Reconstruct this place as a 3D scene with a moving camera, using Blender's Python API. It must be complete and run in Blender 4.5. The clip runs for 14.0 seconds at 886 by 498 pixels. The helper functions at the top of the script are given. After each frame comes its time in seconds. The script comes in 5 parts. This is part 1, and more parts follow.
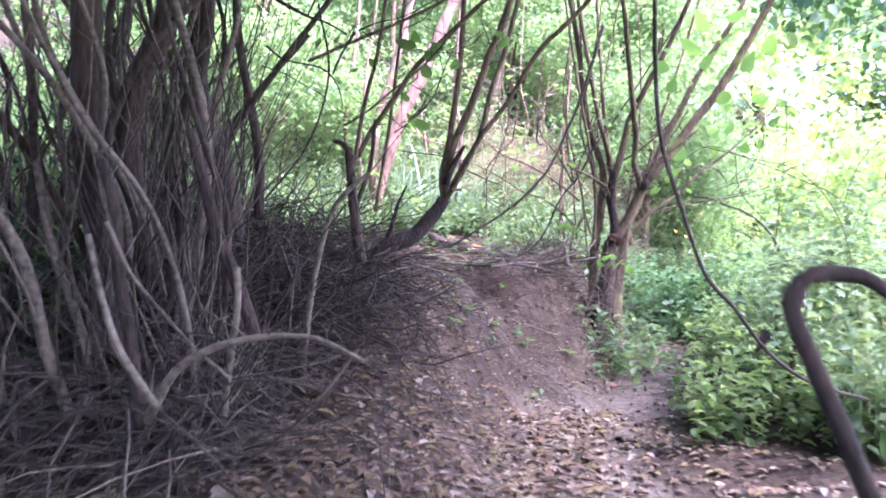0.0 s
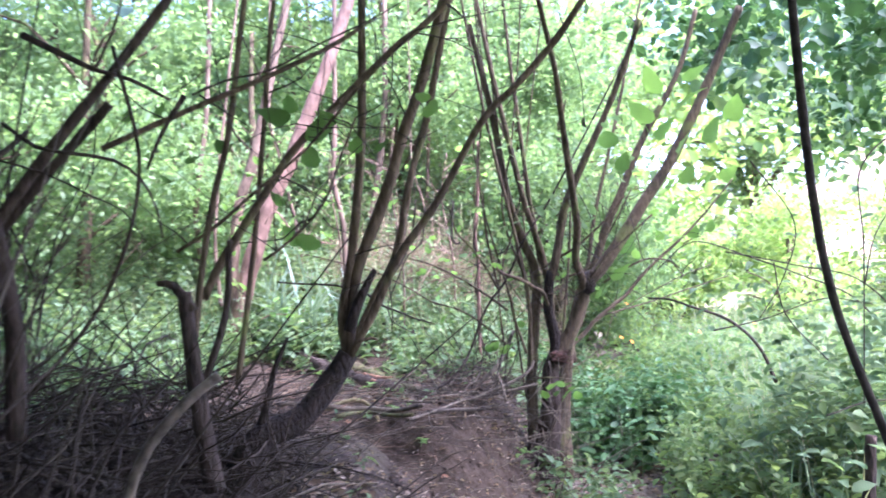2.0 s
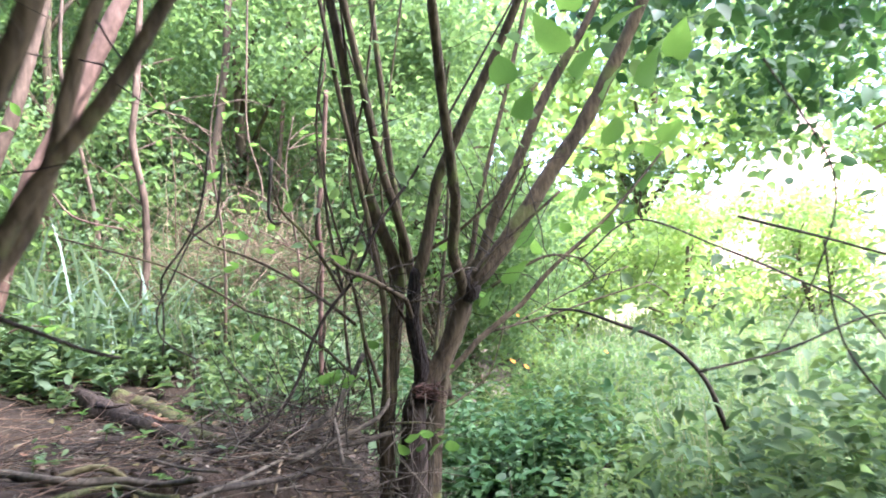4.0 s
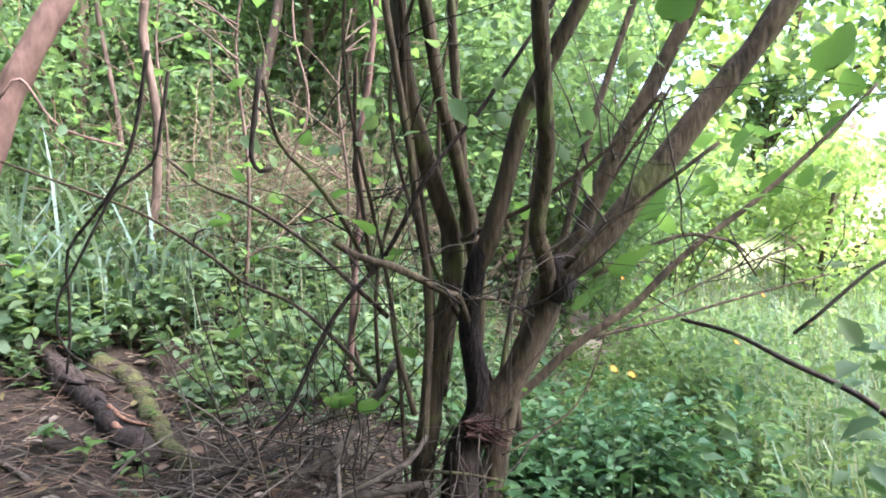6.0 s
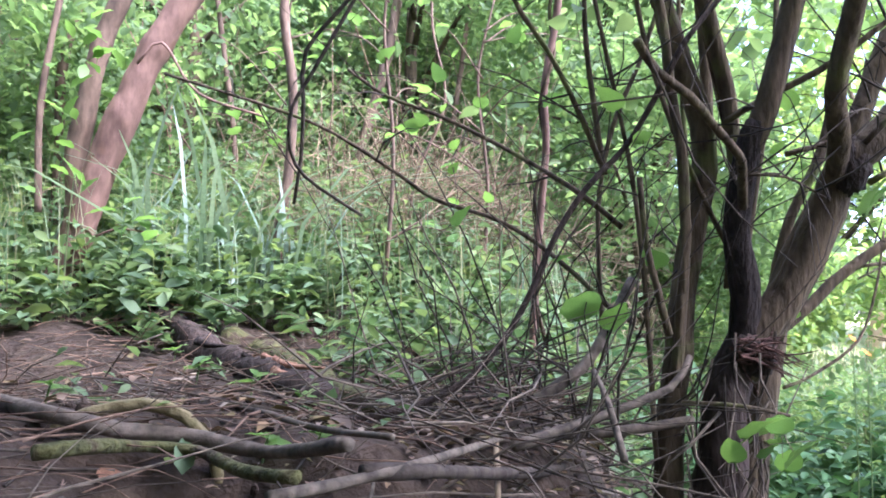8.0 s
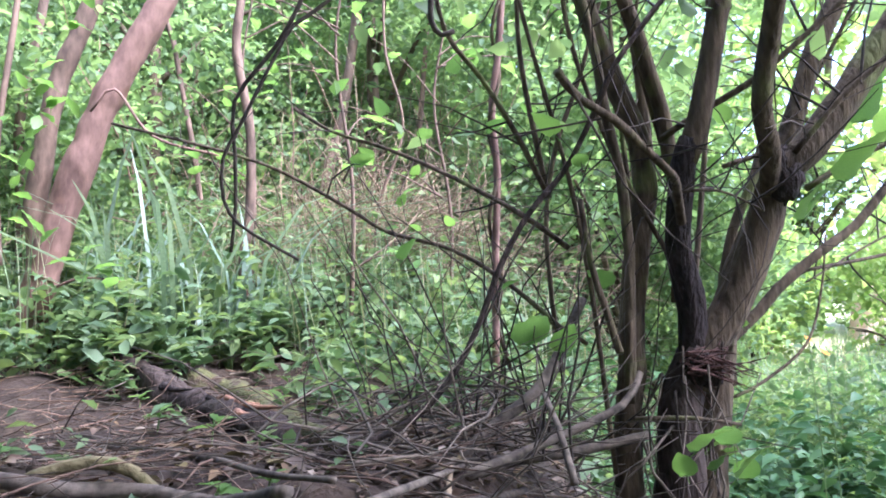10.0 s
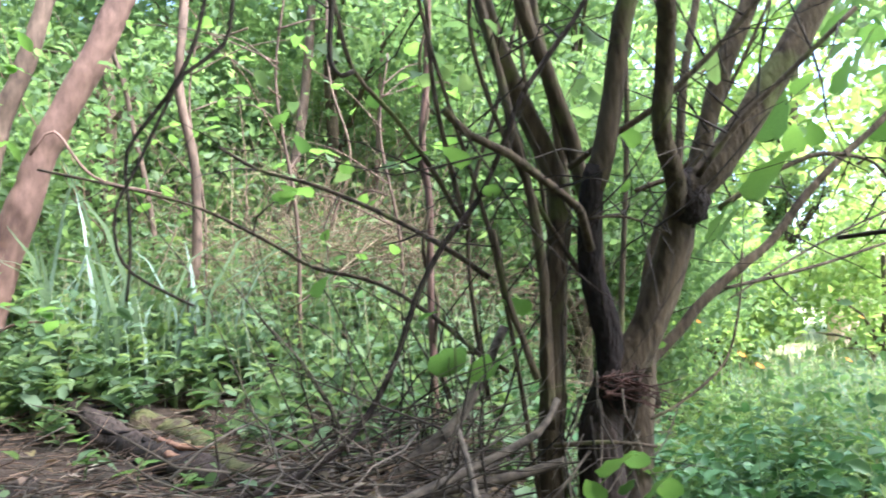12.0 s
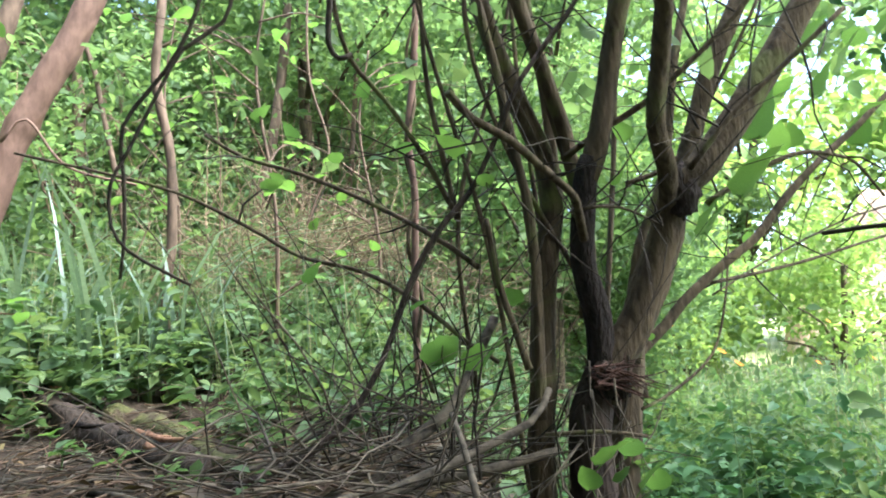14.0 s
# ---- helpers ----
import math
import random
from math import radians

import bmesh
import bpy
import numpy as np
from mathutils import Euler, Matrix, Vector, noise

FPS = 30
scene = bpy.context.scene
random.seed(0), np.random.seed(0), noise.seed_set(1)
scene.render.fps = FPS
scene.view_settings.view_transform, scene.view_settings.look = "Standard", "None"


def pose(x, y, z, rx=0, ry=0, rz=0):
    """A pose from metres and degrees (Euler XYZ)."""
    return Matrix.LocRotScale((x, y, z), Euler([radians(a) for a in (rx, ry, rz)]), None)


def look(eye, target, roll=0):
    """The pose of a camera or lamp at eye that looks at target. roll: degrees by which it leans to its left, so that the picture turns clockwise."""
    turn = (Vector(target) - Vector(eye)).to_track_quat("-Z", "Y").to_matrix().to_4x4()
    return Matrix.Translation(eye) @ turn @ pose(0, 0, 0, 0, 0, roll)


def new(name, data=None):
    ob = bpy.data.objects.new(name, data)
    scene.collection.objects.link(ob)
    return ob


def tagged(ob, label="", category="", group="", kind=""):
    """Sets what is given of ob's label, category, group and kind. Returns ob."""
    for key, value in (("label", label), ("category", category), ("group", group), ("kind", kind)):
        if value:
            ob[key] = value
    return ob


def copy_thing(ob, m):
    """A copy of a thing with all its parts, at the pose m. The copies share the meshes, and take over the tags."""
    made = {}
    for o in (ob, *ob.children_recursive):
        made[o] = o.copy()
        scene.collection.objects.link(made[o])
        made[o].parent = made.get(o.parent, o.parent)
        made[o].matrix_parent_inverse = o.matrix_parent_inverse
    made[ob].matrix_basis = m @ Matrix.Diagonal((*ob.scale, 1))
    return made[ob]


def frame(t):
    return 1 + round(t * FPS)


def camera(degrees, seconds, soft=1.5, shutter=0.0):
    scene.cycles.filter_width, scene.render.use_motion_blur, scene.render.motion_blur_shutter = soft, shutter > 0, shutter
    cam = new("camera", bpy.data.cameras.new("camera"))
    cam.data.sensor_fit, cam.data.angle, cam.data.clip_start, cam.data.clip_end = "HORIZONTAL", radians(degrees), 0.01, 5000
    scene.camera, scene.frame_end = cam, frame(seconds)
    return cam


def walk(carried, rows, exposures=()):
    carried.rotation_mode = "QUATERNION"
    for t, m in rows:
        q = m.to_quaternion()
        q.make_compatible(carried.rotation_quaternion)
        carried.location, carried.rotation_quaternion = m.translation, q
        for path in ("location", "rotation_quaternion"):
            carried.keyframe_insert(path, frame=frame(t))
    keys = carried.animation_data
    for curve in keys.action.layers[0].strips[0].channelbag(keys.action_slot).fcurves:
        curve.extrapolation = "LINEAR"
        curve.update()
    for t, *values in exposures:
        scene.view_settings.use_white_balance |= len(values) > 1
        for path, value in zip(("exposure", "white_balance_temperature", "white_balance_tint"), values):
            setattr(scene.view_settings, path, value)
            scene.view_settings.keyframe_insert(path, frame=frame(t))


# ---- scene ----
cam = camera(59.9, 14.0, soft=1.8, shutter=0.5)
PATH = [
    (0, (0.1, -0.587, 1.352), (0.056, 1.409, 1.234), -0.7),
    (0.5, (0.116, -0.141, 1.415), (0.042, 1.855, 1.306), -1.9),
    (1, (0.101, 0.258, 1.524), (0.116, 2.257, 1.504), -1.4),
    (1.5, (-0.03, 0.721, 1.528), (0.13, 2.714, 1.584), -2.8),
    (2, (-0.043, 1.015, 1.653), (0.257, 2.991, 1.712), -4.2),
    (2.5, (0.061, 1.333, 1.623), (0.465, 3.291, 1.68), -3.6),
    (3, (0.18, 1.681, 1.665), (0.632, 3.629, 1.73), -2.1),
    (3.5, (0.309, 2.134, 1.598), (0.823, 4.066, 1.674), -2.2),
    (3.7, (0.383, 2.284, 1.564), (0.977, 4.192, 1.643), -3.4),
    (6, (0.903, 3.64, 1.788), (1.233, 5.605, 1.624), 0.8),
    (6.5, (0.878, 3.756, 1.605), (1.273, 5.716, 1.55), 3.1),
    (7, (0.746, 4.066, 1.362), (1.029, 6.045, 1.335), 2.7),
    (7.5, (0.532, 4.143, 1.088), (0.836, 6.116, 1.219), 2.8),
    (8, (0.425, 4.118, 1.124), (0.658, 6.098, 1.284), 1.6),
    (8.5, (0.445, 4.1, 1.126), (0.695, 6.077, 1.304), 1.0),
    (10.8, (0.528, 4.062, 1.175), (0.8, 6.03, 1.4), -3.9),
    (11, (0.532, 4.056, 1.177), (0.805, 6.024, 1.411), -4.2),
    (11.5, (0.599, 4.051, 1.184), (0.871, 6.018, 1.428), -4.5),
    (12, (0.691, 4.03, 1.184), (1.002, 5.99, 1.433), -4.8),
    (12.5, (0.77, 4.021, 1.176), (1.143, 5.971, 1.422), -5.8),
    (13, (0.753, 4.045, 1.144), (1.157, 5.987, 1.402), -6.3),
    (13.5, (0.682, 4.06, 1.135), (1.095, 6.0, 1.398), -6.4),
    (14, (0.615, 4.061, 1.139), (1.021, 6.001, 1.404), -4.3),
]
walk(cam, [(t, look(eye, target, roll)) for t, eye, target, roll in PATH],
     exposures=[(0, 4.15, 5180, 48), (1.5, 3.7, 5080, 43), (3.5, 3.32, 5410, 25), (6.5, 2.97, 5520, 23), (7.5, 2.97, 5370, 25), (8, 3.12, 5270, 31), (11, 3.13, 5180, 27), (13, 2.9, 5750, 8), (14, 2.83, 5650, 8)])

# ---- light ----
world = bpy.data.worlds.new("sky")
scene.world = world
world.use_nodes = True
wn = world.node_tree
sky = wn.nodes.new("ShaderNodeTexSky")
sky.sky_type, sky.sun_disc = "NISHITA", False
sky.sun_elevation, sky.sun_rotation = radians(55), radians(123)
sky.air_density, sky.dust_density = 1.0, 4.0
wn.links.new(sky.outputs[0], wn.nodes["Background"].inputs[0])
wn.nodes["Background"].inputs[1].default_value = 0.15
sun = new("sun", bpy.data.lights.new("sun", "SUN"))
sun.data.energy, sun.data.angle, sun.data.color = 3.2, radians(50), (1.0, 0.95, 0.86)
sun.matrix_world = look((20, -13, 34), (0, 0, 0))


# ---- materials ----
def material(name, dark, light, rough=0.85, scale=20.0, bump=0.3, stretch=(1, 1, 1), spots=None, vary=0.0, detail=8.0):
    """Two-scale noise between two colours, with relief."""
    m = bpy.data.materials.new(name)
    m.use_nodes = True
    t = m.node_tree
    n, l = t.nodes, t.links
    b = n["Principled BSDF"]
    b.inputs["Roughness"].default_value = rough
    b.inputs["Specular IOR Level"].default_value = 0.25
    tc = n.new("ShaderNodeTexCoord")
    mp = n.new("ShaderNodeMapping")
    mp.inputs["Scale"].default_value = stretch
    l.new(tc.outputs["Object"], mp.inputs[0])
    n1 = n.new("ShaderNodeTexNoise")
    n1.inputs["Scale"].default_value, n1.inputs["Detail"].default_value = scale, detail
    n2 = n.new("ShaderNodeTexNoise")
    n2.inputs["Scale"].default_value, n2.inputs["Detail"].default_value = scale * 0.12, 4.0
    l.new(mp.outputs[0], n1.inputs[0])
    l.new(mp.outputs[0], n2.inputs[0])
    mix = n.new("ShaderNodeMath")
    mix.operation = "MULTIPLY_ADD"
    mix.inputs[1].default_value = 0.6
    l.new(n1.outputs[0], mix.inputs[0])
    half = n.new("ShaderNodeMath")
    half.operation = "MULTIPLY"
    half.inputs[1].default_value = 0.45
    l.new(n2.outputs[0], half.inputs[0])
    l.new(half.outputs[0], mix.inputs[2])
    ramp = n.new("ShaderNodeValToRGB")
    ramp.color_ramp.elements[0].position, ramp.color_ramp.elements[1].position = 0.36, 0.68
    ramp.color_ramp.elements[0].color = (*dark, 1)
    ramp.color_ramp.elements[1].color = (*light, 1)
    l.new(mix.outputs[0], ramp.inputs[0])
    out = ramp.outputs[0]
    if spots:
        n3 = n.new("ShaderNodeTexNoise")
        n3.inputs["Scale"].default_value, n3.inputs["Detail"].default_value = spots[1], 5.0
        l.new(tc.outputs["Object"], n3.inputs[0])
        r3 = n.new("ShaderNodeValToRGB")
        r3.color_ramp.elements[0].position, r3.color_ramp.elements[1].position = spots[2], spots[2] + 0.12
        l.new(n3.outputs[0], r3.inputs[0])
        mx = n.new("ShaderNodeMixRGB")
        mx.inputs[2].default_value = (*spots[0], 1)
        l.new(r3.outputs[0], mx.inputs[0])
        l.new(out, mx.inputs[1])
        out = mx.outputs[0]
    if vary:
        g = n.new("ShaderNodeNewGeometry")
        hs = n.new("ShaderNodeHueSaturation")
        mr = n.new("ShaderNodeMapRange")
        mr.inputs[3].default_value, mr.inputs[4].default_value = 1 - vary, 1 + vary
        l.new(g.outputs["Random Per Island"], mr.inputs[0])
        l.new(mr.outputs[0], hs.inputs["Value"])
        l.new(out, hs.inputs["Color"])
        out = hs.outputs[0]
    l.new(out, b.inputs["Base Color"])
    if bump:
        bp = n.new("ShaderNodeBump")
        bp.inputs["Strength"].default_value, bp.inputs["Distance"].default_value = bump, 0.05 if name == "soil" else 0.02
        l.new(n1.outputs[0], bp.inputs["Height"])
        l.new(bp.outputs[0], b.inputs["Normal"])
    return m


def leaf_material(name, colours, through_light, rough=0.5, islands=True):
    """A leaf: a ramp of colours picked leaf by leaf, and light that shines through it."""
    m = bpy.data.materials.new(name)
    m.use_nodes = True
    t = m.node_tree
    n, l = t.nodes, t.links
    b = n["Principled BSDF"]
    b.inputs["Roughness"].default_value = rough
    b.inputs["Specular IOR Level"].default_value = 0.2
    if islands:
        rnd = n.new("ShaderNodeNewGeometry").outputs["Random Per Island"]
    else:
        rnd = n.new("ShaderNodeObjectInfo").outputs["Random"]
    ramp = n.new("ShaderNodeValToRGB")
    e = ramp.color_ramp.elements
    while len(e) < len(colours):
        e.new(0.5)
    for k, c in enumerate(colours):
        e[k].position, e[k].color = k / (len(colours) - 1), (*c, 1)
    l.new(rnd, ramp.inputs[0])
    tc = n.new("ShaderNodeTexCoord")
    nz = n.new("ShaderNodeTexNoise")
    nz.inputs["Scale"].default_value = 60 if not islands else 9
    l.new(tc.outputs["Object"], nz.inputs[0])
    hs = n.new("ShaderNodeHueSaturation")
    mr = n.new("ShaderNodeMapRange")
    mr.inputs[3].default_value, mr.inputs[4].default_value = 0.6, 1.4
    l.new(nz.outputs[0], mr.inputs[0])
    l.new(mr.outputs[0], hs.inputs["Value"])
    l.new(ramp.outputs[0], hs.inputs["Color"])
    l.new(hs.outputs[0], b.inputs["Base Color"])
    tr = n.new("ShaderNodeBsdfTranslucent")
    warm = n.new("ShaderNodeMixRGB")
    warm.blend_type, warm.inputs[0].default_value = "MULTIPLY", 1.0
    warm.inputs[2].default_value = (1.35, 1.35, 0.85, 1)
    l.new(hs.outputs[0], warm.inputs[1])
    l.new(warm.outputs[0], tr.inputs[0])
    mx = n.new("ShaderNodeMixShader")
    mx.inputs[0].default_value = through_light
    l.new(b.outputs[0], mx.inputs[1])
    l.new(tr.outputs[0], mx.inputs[2])
    l.new(mx.outputs[0], n["Material Output"].inputs[0])
    return m


SOIL = material("soil", (0.013, 0.009, 0.006), (0.05, 0.035, 0.022), 0.95, 14, 1.0, spots=((0.05, 0.042, 0.026), 1.3, 0.58))


def tread(m):
    """Dry, trodden earth over the dark soil where the mesh says that people walk."""
    n, l = m.node_tree.nodes, m.node_tree.links
    base = n["Principled BSDF"].inputs["Base Color"]
    soil = base.links[0].from_socket
    at = n.new("ShaderNodeAttribute")
    at.attribute_name = "trodden"
    nz = n.new("ShaderNodeTexNoise")
    nz.inputs["Scale"].default_value, nz.inputs["Detail"].default_value = 30.0, 8.0
    rp = n.new("ShaderNodeValToRGB")
    rp.color_ramp.elements[0].color, rp.color_ramp.elements[1].color = (0.045, 0.036, 0.028, 1), (0.155, 0.128, 0.094, 1)
    l.new(nz.outputs[0], rp.inputs[0])
    mx = n.new("ShaderNodeMixRGB")
    l.new(at.outputs["Fac"], mx.inputs[0])
    l.new(soil, mx.inputs[1])
    l.new(rp.outputs[0], mx.inputs[2])
    l.new(mx.outputs[0], base)


tread(SOIL)
BARK = material("bark", (0.024, 0.018, 0.010), (0.115, 0.086, 0.05), 0.9, 60, 0.6, (1, 1, 0.25), spots=((0.10, 0.11, 0.035), 6, 0.56))
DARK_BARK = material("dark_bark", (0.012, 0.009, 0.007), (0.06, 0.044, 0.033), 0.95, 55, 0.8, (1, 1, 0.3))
PALE_BARK = material("pale_bark", (0.07, 0.041, 0.03), (0.19, 0.118, 0.088), 0.8, 25, 0.4, (1, 1, 0.5), spots=((0.12, 0.07, 0.045), 9, 0.62))
SAPLING_BARK = material("sapling_bark", (0.05, 0.035, 0.025), (0.165, 0.115, 0.08), 0.85, 35, 0.4, (1, 1, 0.4))
GREY_TWIG = material("grey_twig", (0.024, 0.02, 0.014), (0.14, 0.116, 0.084), 0.9, 40, 0.3, vary=0.45)
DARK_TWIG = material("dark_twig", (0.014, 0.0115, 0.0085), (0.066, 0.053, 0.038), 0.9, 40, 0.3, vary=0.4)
DRY_STICK = material("dry_stick", (0.055, 0.036, 0.024), (0.22, 0.15, 0.1), 0.9, 40, 0.3, vary=0.45)
STRAW = material("straw", (0.09, 0.07, 0.042), (0.23, 0.18, 0.11), 0.85, 30, 0.2, vary=0.35)
RAW_WOOD = material("raw_wood", (0.1, 0.05, 0.03), (0.36, 0.2, 0.12), 0.85, 60, 0.5, (1, 1, 0.2))
ROT = material("rotten_bark", (0.03, 0.016, 0.012), (0.11, 0.06, 0.045), 0.95, 90, 0.9, (0.3, 1, 1))
ROOT = material("mossy_root", (0.07, 0.06, 0.025), (0.2, 0.17, 0.085), 0.9, 40, 0.6, spots=((0.09, 0.1, 0.03), 12, 0.55))
MOSS = material("moss", (0.03, 0.034, 0.012), (0.095, 0.095, 0.032), 0.95, 50, 0.8, spots=((0.05, 0.036, 0.024), 14, 0.52))
BLACK_BARK = material("near_black_bark", (0.005, 0.004, 0.0035), (0.03, 0.022, 0.017), 0.95, 70, 1.0, (1, 1, 0.35))
CLAY = material("clay", (0.46, 0.29, 0.2), (0.66, 0.5, 0.4), 0.95, 2.0, 0.3)
MEADOW = material("meadow_grass", (0.12, 0.17, 0.05), (0.36, 0.36, 0.17), 0.9, 6, 0.5)
LITTER = leaf_material("dead_leaf", [(0.05, 0.032, 0.02), (0.12, 0.078, 0.05), (0.26, 0.22, 0.165), (0.07, 0.05, 0.036), (0.16, 0.11, 0.055), (0.09, 0.064, 0.048), (0.15, 0.125, 0.05), (0.06, 0.045, 0.033)], 0.1, 0.8)
NETTLE = leaf_material("undergrowth_leaf", [(0.066, 0.118, 0.052), (0.09, 0.15, 0.072), (0.128, 0.19, 0.1), (0.15, 0.212, 0.075), (0.088, 0.146, 0.08)], 0.45, 0.55)
BLADE = leaf_material("grass_blade", [(0.09, 0.16, 0.08), (0.14, 0.2, 0.11), (0.24, 0.24, 0.14), (0.11, 0.19, 0.13)], 0.35, 0.45)
PATH_LEAF = leaf_material("path_weed_leaf", [(0.085, 0.15, 0.05), (0.12, 0.19, 0.065), (0.175, 0.24, 0.085), (0.11, 0.17, 0.075)], 0.5, 0.5)
CLUMP_LEAF = leaf_material("clump_leaf", [(0.035, 0.085, 0.03), (0.055, 0.12, 0.045), (0.085, 0.155, 0.06)], 0.3, 0.4)
TUFT = leaf_material("tuft_blade", [(0.11, 0.17, 0.12), (0.17, 0.235, 0.18), (0.14, 0.2, 0.15)], 0.3, 0.4, False)
# Lit version of the crown leaf: bright sun is put into its pale colour.
PALE_LEAF = leaf_material("sunlight_tinted_leaf", [(0.14, 0.23, 0.06), (0.19, 0.28, 0.085), (0.24, 0.31, 0.11)], 0.55, 0.5)
# Thick, less translucent leaf; shade seen from below is in its dark colour.
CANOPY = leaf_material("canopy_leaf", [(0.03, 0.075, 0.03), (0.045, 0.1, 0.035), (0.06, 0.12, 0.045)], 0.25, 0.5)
CROWN = leaf_material("crown_leaf", [(0.098, 0.165, 0.072), (0.125, 0.2, 0.088), (0.16, 0.235, 0.1), (0.108, 0.18, 0.094)], 0.6, 0.5)
LARGE = leaf_material("large_leaf", [(0.1, 0.19, 0.05), (0.13, 0.235, 0.06), (0.085, 0.165, 0.05)], 0.52, 0.4, False)


# ---- ground ----
def smooth(a, b, v):
    u = np.clip((v - a) / (b - a), 0, 1)
    return u * u * (3 - 2 * u)


PATH_Y = [-6, 0, 2, 3.5, 4.5, 6, 7, 9, 14, 40]
PATH_X = [0.1, 0.4, 0.55, 0.78, 1.1, 1.85, 2.2, 2.9, 4.6, 14]


def ripple(x, y, size):
    return (np.sin(x / size + 1.3 * np.sin(y / size * 0.7)) * np.cos(y / size * 1.1 + 0.8 * np.sin(x / size * 0.9 + 2))
            + 0.5 * np.sin(x / size * 2.3 + y / size * 1.7))


def height(x, y):
    """The ground: a path, a bank to its left, a wooded slope behind, a meadow to its right."""
    x, y = np.asarray(x, float), np.asarray(y, float)
    s = np.interp(y, PATH_Y, PATH_X) - x
    top = 0.42 + 0.45 * smooth(1.5, 4.2, y)
    h = top * smooth(0.3 + 0.22 * np.exp(-((y - 4.1) / 0.8) ** 2), 1.05 + 0.5 * np.exp(-((y - 5.1) / 0.45) ** 2), s)
    h = h - 0.26 * np.exp(-((x - 0.2) / 0.24) ** 2 - ((y - 5.38) / 0.2) ** 2)
    h = h + 0.24 * np.clip(y - 6.6, 0, 14) * smooth(0.6, 2.2, s)
    h = h + 0.42 * np.clip(y - 9.0, 0, 8) * smooth(0.8, 3.0, s)
    h = h + 0.10 * np.clip(-1.6 - x, 0, 12) * smooth(0.3, 2, s)
    h = h + 0.12 * smooth(0.35, 1.2, -s)
    h = h + 0.05 * np.clip(y - 10, 0, 30) * smooth(1, 4, -s)
    bumpy = smooth(0.15, 0.8, np.abs(s))
    return h + (0.006 + 0.03 * bumpy) * ripple(x, y, 0.23) + 0.011 * bumpy * ripple(x * 1.3 + y, y - 0.4 * x, 0.1) + 0.006 * ripple(x + 3, y, 0.06)


def mesh_object(name, verts, faces, mat, parent=None, label="", kind="", even=True):
    me = bpy.data.meshes.new(name)
    me.from_pydata(np.asarray(verts).tolist(), [], faces if isinstance(faces, list) else faces.tolist())
    if even:
        me.polygons.foreach_set("use_smooth", [True] * len(me.polygons))
    me.materials.append(mat)
    ob = new(name, me)
    if parent:
        ob.parent = parent
    return tagged(ob, label, kind=kind)


def thing(name, label, category, at=(0, 0, 0), group="", kind=""):
    ob = new(name)
    ob.empty_display_size = 0.1
    ob.location = at
    return tagged(ob, label, category, group, kind)


def build_ground():
    near = np.arange(-4, 9.001, 0.07)
    far = np.array([9.5, 10.2, 11, 12, 13.5, 15, 17, 20, 24, 30, 40, 60, 100, 200, 500, 1500])
    xs = np.concatenate([-far[::-1] + 5, near, far])
    ys = np.concatenate([-far[::-1] + 6.5, np.arange(-2, 11.001, 0.07), far[2:] + 0.5])
    gx, gy = np.meshgrid(xs, ys)
    gz = height(gx, gy)
    flat = smooth(40, 120, np.hypot(gx, gy))
    gz = gz * (1 - flat)
    nx, ny = len(xs), len(ys)
    i = np.arange(nx * ny).reshape(ny, nx)
    faces = np.stack([i[:-1, :-1], i[:-1, 1:], i[1:, 1:], i[1:, :-1]], -1).reshape(-1, 4)
    g = mesh_object("ground", np.stack([gx, gy, gz], -1).reshape(-1, 3), faces, SOIL)
    g.data.materials.append(MEADOW)
    off = np.abs(np.interp(gy, PATH_Y, PATH_X) - 0.1 - gx) + 0.12 * ripple(gx, gy, 0.15)
    worn = g.data.attributes.new("trodden", "FLOAT", "POINT")
    worn.data.foreach_set("value", (1 - smooth(0.22, 0.52, off)).ravel())
    cx, cy = gx.ravel()[faces].mean(1), gy.ravel()[faces].mean(1)
    right = cx - np.interp(cy, PATH_Y, PATH_X)
    g.data.polygons.foreach_set("material_index", ((right > 2.2 + 0.4 * np.sin(cy * 3)) | (np.hypot(cx, cy) > 60)).astype(int))
    tagged(g, "trodden earth path and bank running out into meadow", "ground", kind="structure")


build_ground()


# ---- stems, leaves ----
def curve_points(pts, step):
    p = [Vector(q) for q in pts]
    p = [2 * p[0] - p[1]] + p + [2 * p[-1] - p[-2]]
    out = []
    for a, b, c, d in zip(p, p[1:], p[2:], p[3:]):
        k = max(2, int((c - b).length / step))
        for j in range(k):
            u = j / k
            out.append(0.5 * (2 * b + (c - a) * u + (2 * a - 5 * b + 4 * c - d) * u * u + (3 * b - a - 3 * c + d) * u ** 3))
    return out + [p[-2]]


